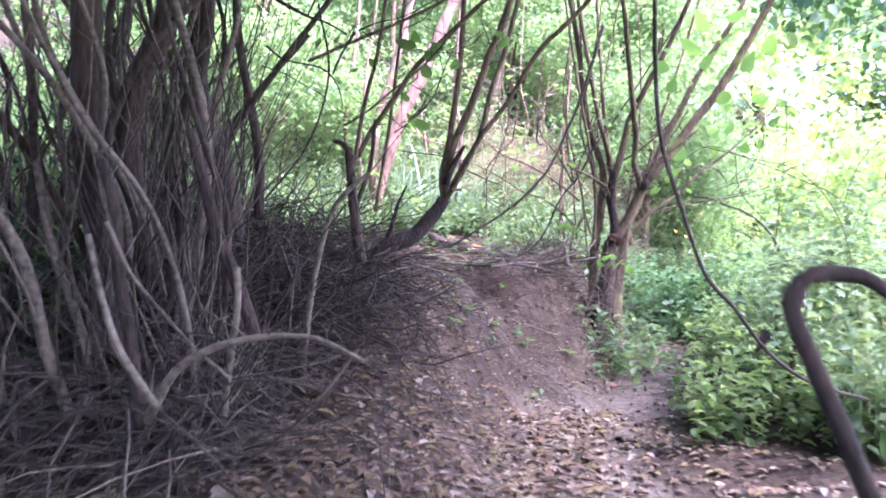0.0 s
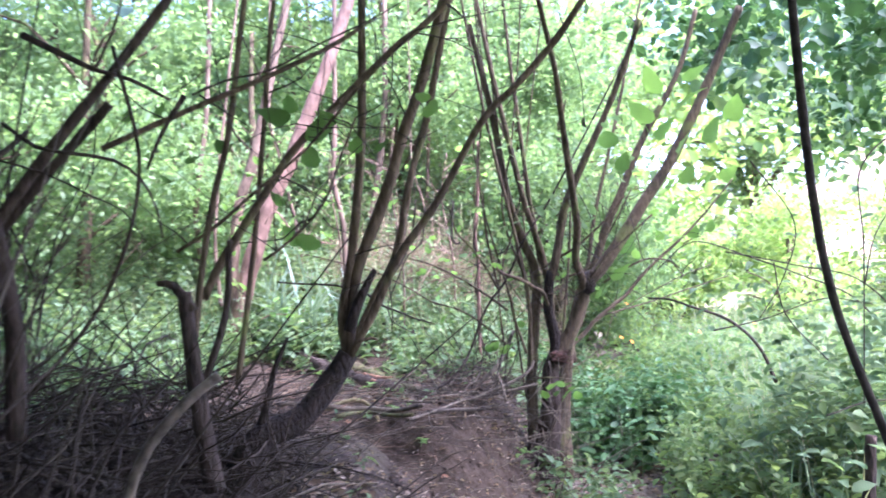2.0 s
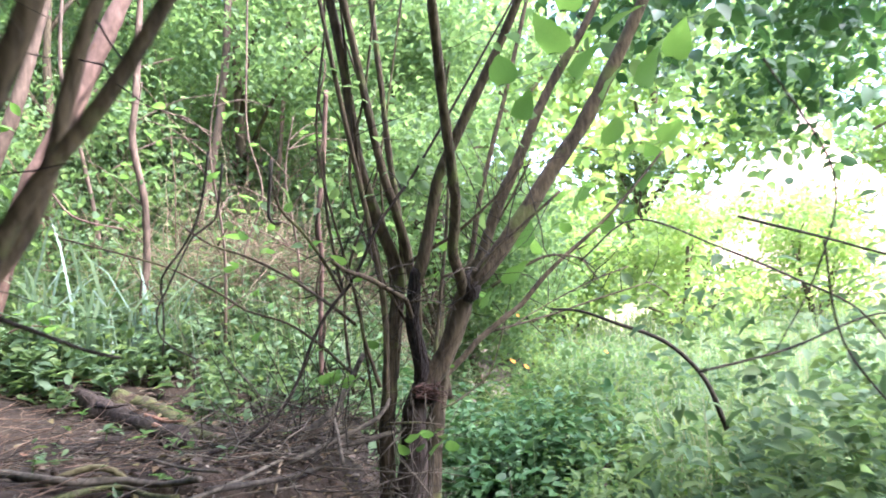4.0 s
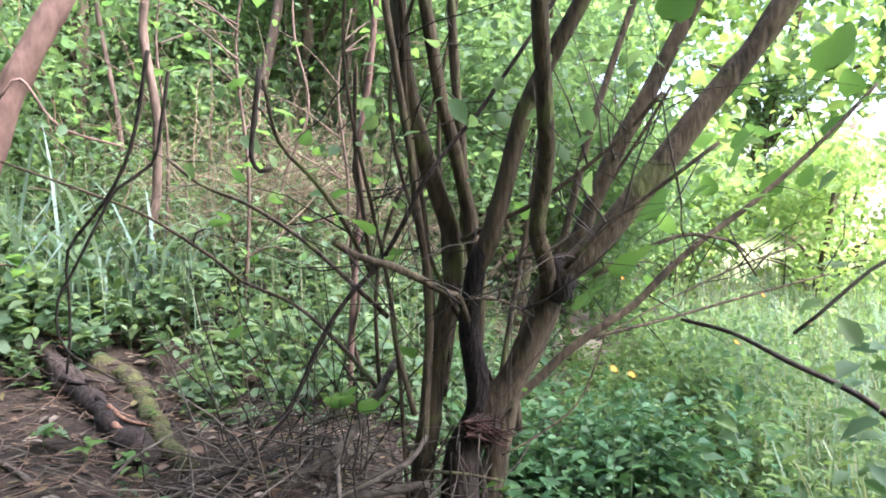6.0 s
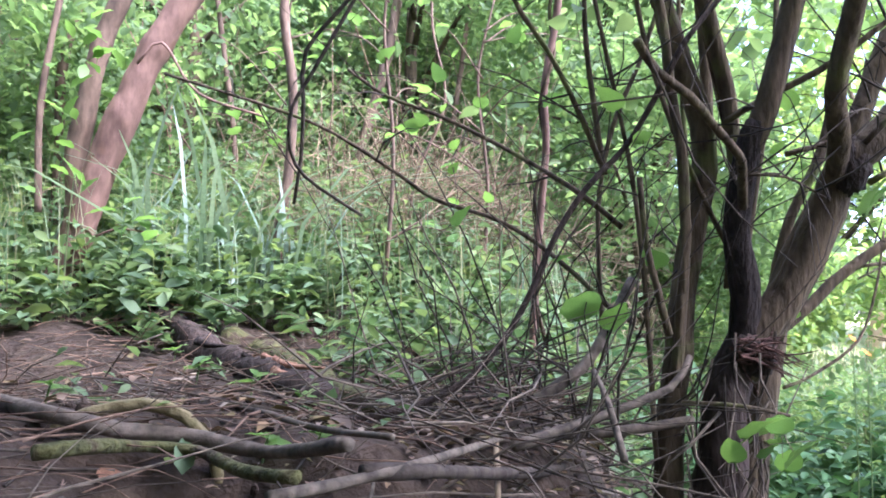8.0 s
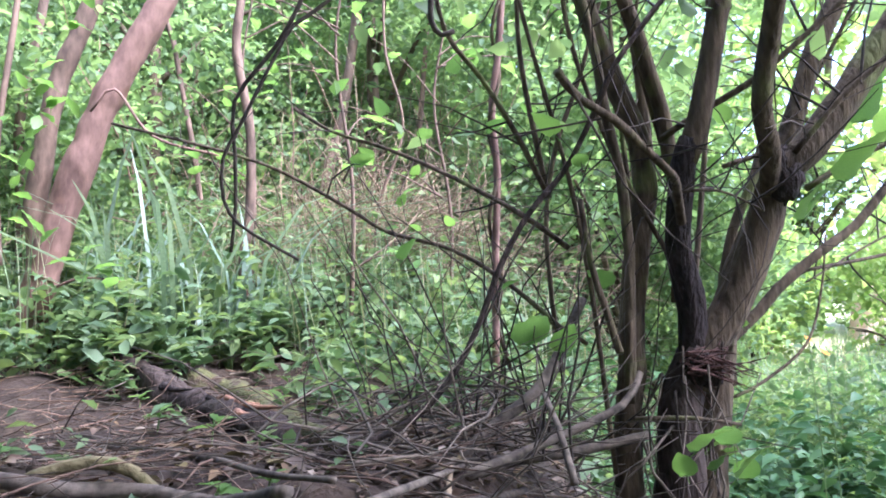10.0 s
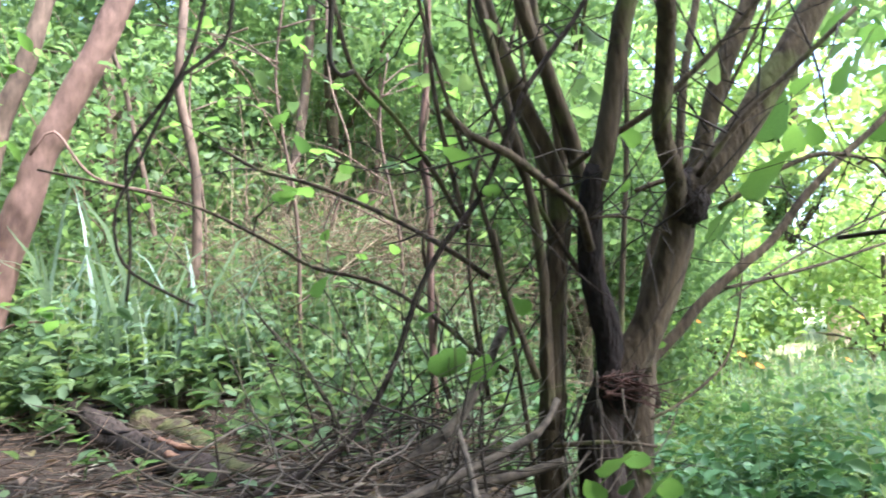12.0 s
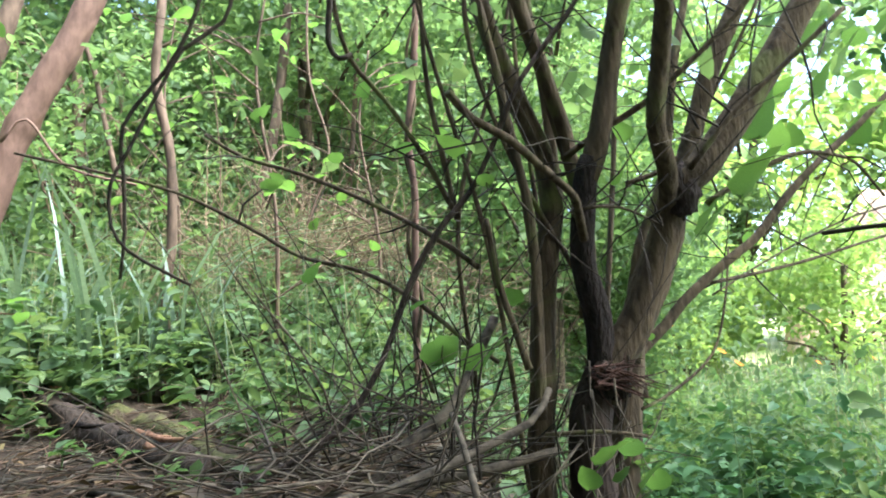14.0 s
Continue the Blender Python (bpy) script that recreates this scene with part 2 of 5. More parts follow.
def tube(pts, r0, r1, sides=8, step=0.06, knob=0.12, close=True):
    """Verts and faces of a round limb along a curve, a little uneven."""
    c = curve_points(pts, step)
    verts, faces = [], []
    side = Vector((1, 0.3, 0))
    for k, p in enumerate(c):
        way = (c[min(k + 1, len(c) - 1)] - c[max(k - 1, 0)]).normalized()
        a = way.cross(side)
        if a.length < 1e-3:
            a = way.orthogonal()
        a.normalize()
        side = a.cross(way)
        u = k / (len(c) - 1)
        r = (r0 + (r1 - r0) * u) * (1 + knob * noise.noise(p * 9))
        for j in range(sides):
            w = 2 * math.pi * j / sides
            d = a * math.cos(w) + side * math.sin(w)
            verts.append(p + d * r * (1 + knob * noise.noise(p * 14 + d * 1.5)))
    n = len(c)
    for k in range(n - 1):
        for j in range(sides):
            faces.append((k * sides + j, k * sides + (j + 1) % sides, (k + 1) * sides + (j + 1) % sides, (k + 1) * sides + j))
    if close:
        faces.append(tuple(range(sides))[::-1])
        faces.append(tuple(range((n - 1) * sides, n * sides)))
    return verts, faces


def stem(tree, name, pts, r0, r1, mat=None, label=""):
    origin = tree.location
    if name in ("stem", "trunk") and (tree.name in ("multistem_tree", "leaning_tree") and 1.85 < pts[-1][2] < 2.75 or tree.name == "pale_tree"):
        p, q = Vector(pts[-1]), Vector(pts[-1]) - Vector(pts[-2])
        q.y *= 0.3
        q.normalize()
        pts = pts + [tuple(p + q * 0.6 + Vector((0, 0.02, 0.08))), tuple(p + q * 1.3 + Vector((0.03, 0.05, 0.25))), tuple(p + q * 2.1 + Vector((0.1, 0.05, 0.6)))]
        r1 *= 0.5
    far_off = tree.name.startswith("woodland") or tree.name.startswith("meadow")
    v, f = tube([Vector(p) - origin for p in pts], r0, r1, 6 if far_off or r0 <= 0.015 else 10, 0.3 if far_off else 0.04)
    return mesh_object(name, v, f, mat or tree_bark[tree.name], tree, label)


tree_bark = {}


def twig_mesh(rng, lines, sides=4):
    """Many thin twigs, each three sections long, as one lot of verts and faces. lines: (start, way, length, radius, droop)."""
    verts, faces = [], []
    for start, way, length, radius, droop in lines:
        p, d = Vector(start), Vector(way).normalized()
        pts = [p]
        for k in range(4):
            d = (d + Vector((rng.normal(0, 0.26), rng.normal(0, 0.26), rng.normal(0, 0.16) - droop))).normalized()
            p = p + d * length / 4
            pts.append(p)
        a = d.orthogonal().normalized()
        b = d.cross(a)
        n0 = len(verts)
        for k, q in enumerate(pts):
            r = radius * (1 - 0.75 * k / 4)
            for j in range(sides):
                w = 2 * math.pi * j / sides
                verts.append(q + (a * math.cos(w) + b * math.sin(w)) * r)
        for k in range(4):
            for j in range(sides):
                i = n0 + k * sides
                faces.append((i + j, i + (j + 1) % sides, i + sides + (j + 1) % sides, i + sides + j))
    return verts, faces


def leaves(name, centres, size, mat, rng, parent=None, label="", up=0.5, width=0.5, fold=0.25, category="", hang=0.0):
    """One object of very many small leaves, each two folded halves, turned at random with their faces mostly up."""
    c = np.asarray(centres, float)
    n = len(c)
    size = np.broadcast_to(size, n) * rng.uniform(0.5, 1.5, n)
    nrm = rng.normal(0, 1, (n, 3)) * (1 - up) + np.array([0, 0, 1.6 * up])
    nrm /= np.linalg.norm(nrm, axis=1)[:, None]
    way = rng.normal(0, 1, (n, 3))
    way[:, 2] -= hang
    way -= nrm * (way * nrm).sum(1)[:, None]
    way /= np.linalg.norm(way, axis=1)[:, None] + 1e-9
    out = np.cross(nrm, way)
    L, W = size[:, None], (size * width)[:, None]
    base = c - way * L * 0.5
    lift = nrm * L * fold * 0.4
    v = np.stack([base, base + way * L * 0.2 + out * W * 0.4 + lift * 0.7, base + way * L * 0.55 + out * W * 0.46 + lift * 0.8,
                  base + way * L - nrm * L * 0.14, base + way * L * 0.55 - out * W * 0.46 + lift * 0.8,
                  base + way * L * 0.2 - out * W * 0.4 + lift * 0.7, base + way * L * 0.45], 1).reshape(-1, 3)
    i = np.arange(n)[:, None] * 7
    f = np.concatenate([i + [0, 6, 1], i + [1, 6, 2], i + [2, 6, 3], i + [3, 6, 4], i + [4, 6, 5], i + [5, 6, 0]], 1).reshape(-1, 3)
    me = bpy.data.meshes.new(name)
    me.vertices.add(len(v))
    me.vertices.foreach_set("co", v.ravel())
    me.loops.add(f.size)
    me.loops.foreach_set("vertex_index", f.ravel().astype(np.int32))
    me.polygons.add(len(f))
    me.polygons.foreach_set("loop_start", np.arange(0, f.size, 3, dtype=np.int32))
    me.update(calc_edges=True)
    me.materials.append(mat)
    ob = new(name, me)
    if parent:
        ob.parent = parent
    return tagged(ob, label, category, kind="stuff")


def blades(name, roots, length, width, mat, rng, label, category, bend=0.6):
    """Grass: each blade a bent, tapering strip of three quads."""
    c = np.asarray(roots, float)
    n = len(c)
    L = np.broadcast_to(length, n) * rng.uniform(0.6, 1.3, n)
    a = rng.uniform(0, 2 * np.pi, n)
    d = np.stack([np.cos(a), np.sin(a), np.zeros(n)], 1)
    o = np.stack([-np.sin(a), np.cos(a), np.zeros(n)], 1)
    bd = rng.uniform(0.1, 1, n) * bend
    rows = []
    for u, w in ((0, 0.8), (0.4, 1), (0.75, 0.7), (1, 0.08)):
        p = c + d * (L * bd * u * u)[:, None] + np.array([0, 0, 1.0]) * (L * (u - 0.45 * bd * u ** 2.5))[:, None]
        rows += [p - o * width * w / 2, p + o * width * w / 2]
    v = np.stack(rows, 1).reshape(-1, 3)
    i = np.arange(n)[:, None] * 8
    f = np.concatenate([i + [0, 1, 3, 2], i + [2, 3, 5, 4], i + [4, 5, 7, 6]], 1).reshape(-1, 4)
    ob = mesh_object(name, v, f, mat, None, label, "stuff")
    return tagged(ob, category=category)


def leaf_shape(name, heart=True):
    """A broad pointed leaf with a sunk midrib and a wavy edge, one unit long, lying along y."""
    side = [(0.0, 0.0), (0.2, -0.05), (0.36, 0.08), (0.38, 0.28), (0.33, 0.5), (0.21, 0.74), (0.1, 0.91), (0.0, 1.04)]
    if not heart:
        side = [(0.0, 0.0), (0.1, 0.08), (0.2, 0.24), (0.25, 0.42), (0.22, 0.6), (0.14, 0.8), (0.05, 0.94), (0.0, 1.04)]
    v, f = [], []
    for k, (x, y) in enumerate(side):
        sag = -0.25 * y * y
        v.append((0, y, sag))
        v.append((x, y, sag + 0.3 * x + 0.03 * (-1) ** k))
        v.append((-x, y, sag + 0.3 * x - 0.02 * (-1) ** k))
    for k in range(len(side) - 1):
        i = 3 * k
        f += [(i, i + 1, i + 4, i + 3), (i + 2, i, i + 3, i + 5)]
    me = bpy.data.meshes.new(name)
    me.from_pydata(v, [], f)
    me.polygons.foreach_set("use_smooth", [True] * len(f))
    me.materials.append(LARGE)
    return me


HEART_LEAF = leaf_shape("heart_leaf")
OVAL_LEAF = leaf_shape("oval_leaf", False)
LEAF_STALK = bpy.data.meshes.new("leaf_stalk")
_v, _f = tube([(0, -0.35, 0.05), (0, -0.15, 0.03), (0, 0.02, 0)], 0.014, 0.012, 4, 0.1, 0)
LEAF_STALK.from_pydata([tuple(q) for q in _v], [], _f)
LEAF_STALK.materials.append(LARGE)


def put_leaf(tree, place, size, turn, tip=60, lean=0, shape=None):
    ob = new("leaf", shape or HEART_LEAF)
    ob.parent = tree
    ob.matrix_basis = Matrix.Translation(Vector(place) - tree.location) @ pose(0, 0, 0, tip, lean, turn) @ Matrix.Scale(size, 4)
    new("leaf_stalk", LEAF_STALK).parent = ob
    return ob


# ---- the forked tree on the bank, with many stems ----
tree_a = thing("multistem_tree", "many-stemmed brown tree forking low on the earth bank", "tree", (1.3, 5.95, 0.1))
tree_bark[tree_a.name] = BARK
stem(tree_a, "trunk", [(1.26, 5.97, 0.20), (1.32, 5.97, 0.52), (1.36, 5.97, 0.76), (1.36, 5.97, 0.90), (1.39, 5.97, 1.00), (1.43, 5.96, 1.08)], 0.092, 0.052)
stem(tree_a, "trunk", [(1.42, 6.03, 0.20), (1.44, 6.03, 0.55), (1.47, 6.03, 0.80), (1.51, 6.03, 1.00), (1.54, 6.04, 1.14)], 0.07, 0.034)
stem(tree_a, "stem", [(1.40, 5.97, 0.98), (1.44, 5.97, 1.08), (1.50, 5.96, 1.15), (1.56, 5.94, 1.27), (1.61, 5.92, 1.40), (1.63, 5.88, 1.51), (1.69, 5.86, 1.56), (1.77, 5.85, 1.65), (1.85, 5.84, 1.75), (1.95, 5.83, 1.88), (2.05, 5.82, 2.02), (2.22, 5.80, 2.24), (2.40, 5.77, 2.54), (2.57, 5.74, 2.86), (2.77, 5.70, 3.26)], 0.049, 0.026)
stem(tree_a, "stem", [(1.61, 5.89, 1.46), (1.58, 5.82, 1.56), (1.53, 5.76, 1.66), (1.53, 5.72, 1.76), (1.52, 5.65, 1.88), (1.50, 5.60, 1.96), (1.43, 5.50, 2.44), (1.38, 5.40, 2.74), (1.32, 5.32, 2.97), (1.25, 5.25, 3.22)], 0.027, 0.014)
stem(tree_a, "stem", [(1.50, 6.00, 1.08), (1.56, 6.02, 1.25), (1.66, 6.01, 1.45), (1.75, 6.00, 1.65), (1.79, 6.00, 1.75), (1.84, 6.00, 1.87), (1.89, 6.00, 1.97), (1.95, 6.00, 2.07), (2.14, 6.00, 2.44), (2.45, 6.00, 2.92), (2.62, 6.00, 3.35)], 0.034, 0.017)
stem(tree_a, "root_stem", [(1.38, 5.97, 0.94), (1.41, 5.96, 1.08), (1.40, 5.94, 1.22), (1.37, 5.92, 1.35), (1.38, 5.88, 1.54), (1.40, 5.875, 1.60)], 0.041, 0.031)
stem(tree_a, "stem", [(1.38, 5.88, 1.54), (1.42, 5.87, 1.64), (1.46, 5.86, 1.80), (1.49, 5.84, 1.95), (1.52, 5.82, 2.05), (1.64, 5.77, 2.30), (1.80, 5.72, 2.61), (1.92, 5.66, 2.89), (2.02, 5.60, 3.16)], 0.031, 0.016)
stem(tree_a, "stem", [(1.22, 6.03, 0.30), (1.24, 6.03, 0.60), (1.25, 6.03, 0.88), (1.27, 6.03, 1.03), (1.28, 6.03, 1.18), (1.31, 6.03, 1.36), (1.34, 6.03, 1.51), (1.33, 6.03, 1.64), (1.29, 6.03, 1.75), (1.24, 6.03, 1.89), (1.20, 6.03, 2.03), (1.17, 6.03, 2.20), (1.13, 6.04, 2.61), (1.07, 6.05, 2.98), (1.01, 6.05, 3.3)], 0.042, 0.018)
stem(tree_a, "stem", [(1.40, 6.00, 1.20), (1.41, 5.98, 1.37), (1.41, 5.98, 1.49), (1.39, 5.98, 1.60), (1.38, 5.98, 1.70), (1.35, 5.98, 1.81), (1.32, 5.98, 1.93), (1.28, 5.98, 2.07), (1.22, 5.98, 2.4)], 0.024, 0.014)
stem(tree_a, "stem", [(1.24, 5.98, 0.95), (1.25, 5.95, 1.29), (1.25, 5.95, 1.38), (1.24, 5.95, 1.54), (1.21, 5.95, 1.71), (1.19, 5.95, 1.87), (1.16, 5.95, 2.03)], 0.015, 0.011)
stem(tree_a, "stem", [(1.32, 6.12, 1.09), (1.37, 6.12, 1.47), (1.39, 6.12, 1.63), (1.38, 6.12, 1.89), (1.35, 6.12, 2.15), (1.33, 6.12, 2.47)], 0.019, 0.0126)
stem(tree_a, "stem", [(1.58, 6.10, 0.97), (1.57, 6.10, 1.19), (1.62, 6.10, 1.40), (1.72, 6.10, 1.61), (1.80, 6.12, 1.93), (1.88, 6.15, 2.16), (2.03, 6.20, 2.57)], 0.0158, 0.0111)
stem(tree_a, "stem", [(1.21, 5.95, 1.08), (1.18, 5.95, 1.19), (1.15, 5.95, 1.30), (1.13, 5.95, 1.47)], 0.0099, 0.0072)
stem(tree_a, "stem", [(1.27, 6.00, 1.38), (1.26, 6.00, 1.52), (1.24, 6.00, 1.69), (1.21, 6.00, 1.85), (1.18, 6.00, 2.03), (1.17, 6.00, 2.19)], 0.0088, 0.0055)
stem(tree_a, "stem", [(0.45, 5.97, 0.86), (0.60, 5.97, 0.90), (0.71, 5.97, 0.96), (0.80, 5.97, 1.06), (0.87, 5.97, 1.19), (0.92, 5.97, 1.31), (1.00, 5.97, 1.44), (1.10, 5.97, 1.55), (1.17, 5.94, 1.68), (1.23, 5.91, 1.81), (1.33, 5.91, 1.94), (1.43, 5.91, 2.07)], 0.0095, 0.0075, DARK_BARK)
stem(tree_a, "branch", [(0.95, 5.50, 1.65), (1.01, 5.55, 1.61), (1.10, 5.60, 1.58), (1.18, 5.66, 1.54), (1.27, 5.72, 1.49), (1.31, 5.78, 1.47), (1.35, 5.85, 1.39)], 0.0095, 0.0115)
stem(tree_a, "branch", [(1.33, 5.80, 1.46), (1.43, 5.80, 1.46), (1.54, 5.80, 1.41)], 0.0047, 0.0024)
stem(tree_a, "branch", [(1.08, 6.08, 1.51), (1.00, 6.05, 1.66), (0.90, 6.00, 1.80), (0.80, 5.95, 1.91), (0.76, 5.90, 2.08)], 0.0079, 0.0055)
stem(tree_a, "branch", [(1.09, 6.10, 1.50), (1.06, 6.10, 1.68), (1.03, 6.10, 1.91), (1.03, 6.10, 2.18)], 0.0087, 0.0063)
stem(tree_a, "branch", [(0.39, 6.50, 1.87), (0.51, 6.45, 1.78), (0.68, 6.40, 1.71), (0.86, 6.30, 1.60), (1.03, 6.15, 1.46), (1.14, 6.10, 1.36)], 0.0055, 0.0087)
stem(tree_a, "branch", [(-0.19, 6.60, 1.85), (0.14, 6.50, 1.74), (0.34, 6.45, 1.66), (0.55, 6.40, 1.53), (0.66, 6.35, 1.45), (0.84, 6.25, 1.38), (0.98, 6.15, 1.27), (1.13, 6.05, 1.11)], 0.0047, 0.0079)
stem(tree_a, "branch", [(1.53, 6.04, 1.08), (1.65, 6.05, 1.17), (1.71, 6.05, 1.23), (1.85, 6.05, 1.33), (1.96, 6.05, 1.40), (2.07, 6.05, 1.51), (2.20, 6.05, 1.62), (2.38, 6.05, 1.75), (2.60, 6.05, 1.94), (2.82, 6.05, 2.16)], 0.017, 0.006)
stem(tree_a, "branch", [(1.83, 6.10, 1.28), (2.18, 6.20, 1.33), (2.47, 6.25, 1.39), (2.86, 6.30, 1.47)], 0.0063, 0.004)
stem(tree_a, "branch", [(1.89, 6.20, 1.25), (2.19, 6.30, 1.37), (2.54, 6.40, 1.49), (2.84, 6.50, 1.56)], 0.0032, 0.0047)
stem(tree_a, "branch", [(1.80, 6.02, 1.50), (1.92, 6.00, 1.57), (2.04, 6.00, 1.62), (2.13, 6.00, 1.64), (2.26, 6.00, 1.62), (2.31, 6.00, 1.58), (2.37, 6.00, 1.50)], 0.0095, 0.004)
stem(tree_a, "branch", [(1.35, 5.95, 1.62), (1.44, 5.90, 1.68), (1.55, 5.85, 1.74), (1.65, 5.80, 1.82), (1.79, 5.75, 1.95), (1.87, 5.70, 2.06)], 0.0095, 0.0071)
stem(tree_a, "branch", [(1.63, 5.80, 1.55), (1.74, 5.75, 1.68), (1.88, 5.70, 1.80), (2.02, 5.65, 1.92)], 0.0079, 0.0063)
stem(tree_a, "branch", [(1.55, 6.00, 1.56), (1.71, 6.00, 1.63), (1.89, 6.00, 1.88), (2.04, 6.00, 2.12)], 0.0071, 0.0055)
stem(tree_a, "branch", [(1.22, 5.90, 0.92), (1.35, 5.86, 0.92), (1.46, 5.84, 0.90)], 0.0071, 0.004)
stem(tree_a, "branch", [(1.48, 5.90, 0.96), (1.59, 5.95, 0.99), (1.75, 6.00, 1.08), (1.84, 6.05, 1.23), (1.90, 6.10, 1.38)], 0.0047, 0.0032)
stem(tree_a, "branch", [(1.01, 6.10, 1.16), (1.08, 6.08, 1.16), (1.16, 6.05, 1.10)], 0.0055, 0.0063)
stem(tree_a, "branch", [(1.32, 6.00, 1.91), (1.36, 6.00, 1.72), (1.39, 5.98, 1.55), (1.39, 5.97, 1.41)], 0.0087, 0.0111)
stem(tree_a, "stem", [(1.13, 6.20, 1.02), (1.11, 6.20, 1.28), (1.11, 6.20, 1.47), (1.15, 6.20, 1.67), (1.23, 6.20, 1.87), (1.31, 6.20, 2.12), (1.35, 6.20, 2.30)], 0.0078, 0.0055)
stem(tree_a, "stem", [(1.48, 6.00, 1.14), (1.24, 6.00, 1.61), (1.13, 6.00, 2.04), (1.22, 6.00, 2.44), (1.30, 6.00, 2.93), (1.35, 6.00, 3.31), (1.39, 6.00, 3.78)], 0.0078, 0.0050)
stem(tree_a, "stem", [(1.20, 6.00, 0.77), (1.14, 6.00, 1.42), (0.99, 6.00, 2.17), (1.05, 6.00, 2.76), (1.05, 6.00, 3.26), (1.04, 6.00, 3.66)], 0.0072, 0.0044)
stem(tree_a, "stem", [(1.34, 6.10, 1.21), (1.30, 6.10, 1.88), (1.28, 6.10, 2.28), (1.11, 6.10, 2.92), (1.08, 6.10, 3.50)], 0.0078, 0.0044)
stem(tree_a, "stem", [(1.57, 6.30, 1.11), (1.70, 6.30, 2.06), (1.69, 6.30, 2.92), (1.62, 6.30, 3.39), (1.57, 6.30, 3.83)], 0.0099, 0.0055)


def twigs_along(tree, rng, count, lowest, longest, mat, name="twig_spray"):
    """Fine side twigs growing out of the stems and branches of a tree."""
    lines = []
    limbs = [o for o in tree.children if o.name.split(".")[0] in ("stem", "branch")]
    for _ in range(count):
        o = limbs[rng.integers(len(limbs))]
        v = o.data.vertices[int(rng.integers(len(o.data.vertices)))]
        if v.co.z + tree.location.z < lowest:
            continue
        way = v.normal + Vector((rng.normal(0, 0.5), rng.normal(0, 0.3), 0.45 + rng.normal(0, 0.5)))
        lines.append((v.co.copy(), way, rng.uniform(0.2, longest), rng.uniform(0.0018, 0.0042), rng.uniform(-0.08, 0.1)))
    v, f = twig_mesh(rng, lines)
    mesh_object(name, v, f, mat, tree, "thin dark side twigs", "stuff")
    return [Vector(v[k]) for k in range(16, len(v), 20)]


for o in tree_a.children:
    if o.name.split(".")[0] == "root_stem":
        o.data.materials[0] = BLACK_BARK
        tagged(o, "near-black lower stem")
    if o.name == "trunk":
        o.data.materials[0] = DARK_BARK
rng = np.random.default_rng(5)
tips = twigs_along(tree_a, rng, 300, 1.25, 0.6, DARK_TWIG)
put_leaf(tree_a, (1.98, 6.00, 1.69), 0.16, 180, 62, 9)
put_leaf(tree_a, (1.78, 6.00, 1.41), 0.11, 241, 65, 12)
put_leaf(tree_a, (2.03, 6.00, 1.65), 0.09, 136, 63, -25)
put_leaf(tree_a, (1.72, 6.00, 1.20), 0.06, 240, 41, 10)
put_leaf(tree_a, (1.01, 6.00, 1.13), 0.11, 179, 37, 20)
put_leaf(tree_a, (1.11, 6.00, 1.10), 0.10, 240, 59, 10)
put_leaf(tree_a, (1.43, 6.00, 0.80), 0.10, 241, 50, 15)
put_leaf(tree_a, (1.51, 6.00, 0.80), 0.07, 158, 39, 15)
put_leaf(tree_a, (1.55, 6.00, 0.74), 0.09, 158, 58, -1)
put_leaf(tree_a, (1.57, 6.00, 1.69), 0.07, 123, 67, 24)
put_leaf(tree_a, (1.16, 6.00, 1.57), 0.06, 136, 35, 23)
put_leaf(tree_a, (1.21, 6.00, 1.25), 0.08, 130, 44, 24)
put_leaf(tree_a, (1.57, 6.00, 1.13), 0.05, 127, 42, 5)
put_leaf(tree_a, (2.28, 6.00, 1.88), 0.13, 219, 70, 25)
put_leaf(tree_a, (2.12, 6.00, 1.75), 0.09, 229, 50, 21)
put_leaf(tree_a, (2.33, 6.00, 1.75), 0.08, 233, 33, -2)
put_leaf(tree_a, (2.34, 6.00, 1.97), 0.10, 144, 27, -17)
put_leaf(tree_a, (0.93, 6.00, 1.25), 0.05, 246, 38, -9)
put_leaf(tree_a, (1.41, 6.00, 0.91), 0.05, 231, 74, 15)
put_leaf(tree_a, (1.52, 6.00, 1.56), 0.05, 197, 51, 7)
put_leaf(tree_a, (2.50, 6.40, 2.14), 0.12, 218, 61, -3)
put_leaf(tree_a, (2.81, 6.40, 2.18), 0.12, 224, 62, -11)
put_leaf(tree_a, (2.89, 6.40, 2.00), 0.12, 206, 68, -24)
put_leaf(tree_a, (2.53, 6.40, 1.95), 0.13, 191, 63, 17)
put_leaf(tree_a, (2.66, 6.40, 1.77), 0.12, 161, 69, -5)
put_leaf(tree_a, (2.41, 6.40, 1.77), 0.09, 146, 70, 16)
put_leaf(tree_a, (2.81, 6.40, 1.81), 0.10, 174, 65, 11)
put_leaf(tree_a, (2.35, 6.40, 1.95), 0.09, 188, 43, -18)
put_leaf(tree_a, (3.00, 6.40, 2.17), 0.13, 136, 55, 15)
put_leaf(tree_a, (2.63, 6.40, 1.99), 0.12, 243, 30, -3)
put_leaf(tree_a, (2.17, 6.40, 1.42), 0.07, 137, 51, -16)
put_leaf(tree_a, (1.89, 6.40, 1.44), 0.07, 125, 43, 2)
put_leaf(tree_a, (0.57, 6.30, 1.64), 0.07, 226, 32, -23)
put_leaf(tree_a, (0.62, 6.30, 1.66), 0.05, 131, 49, 20)
put_leaf(tree_a, (0.70, 6.30, 1.52), 0.04, 204, 60, -8)
put_leaf(tree_a, (0.97, 6.30, 1.74), 0.07, 249, 40, -23)
put_leaf(tree_a, (0.77, 6.30, 1.72), 0.06, 199, 25, -21)
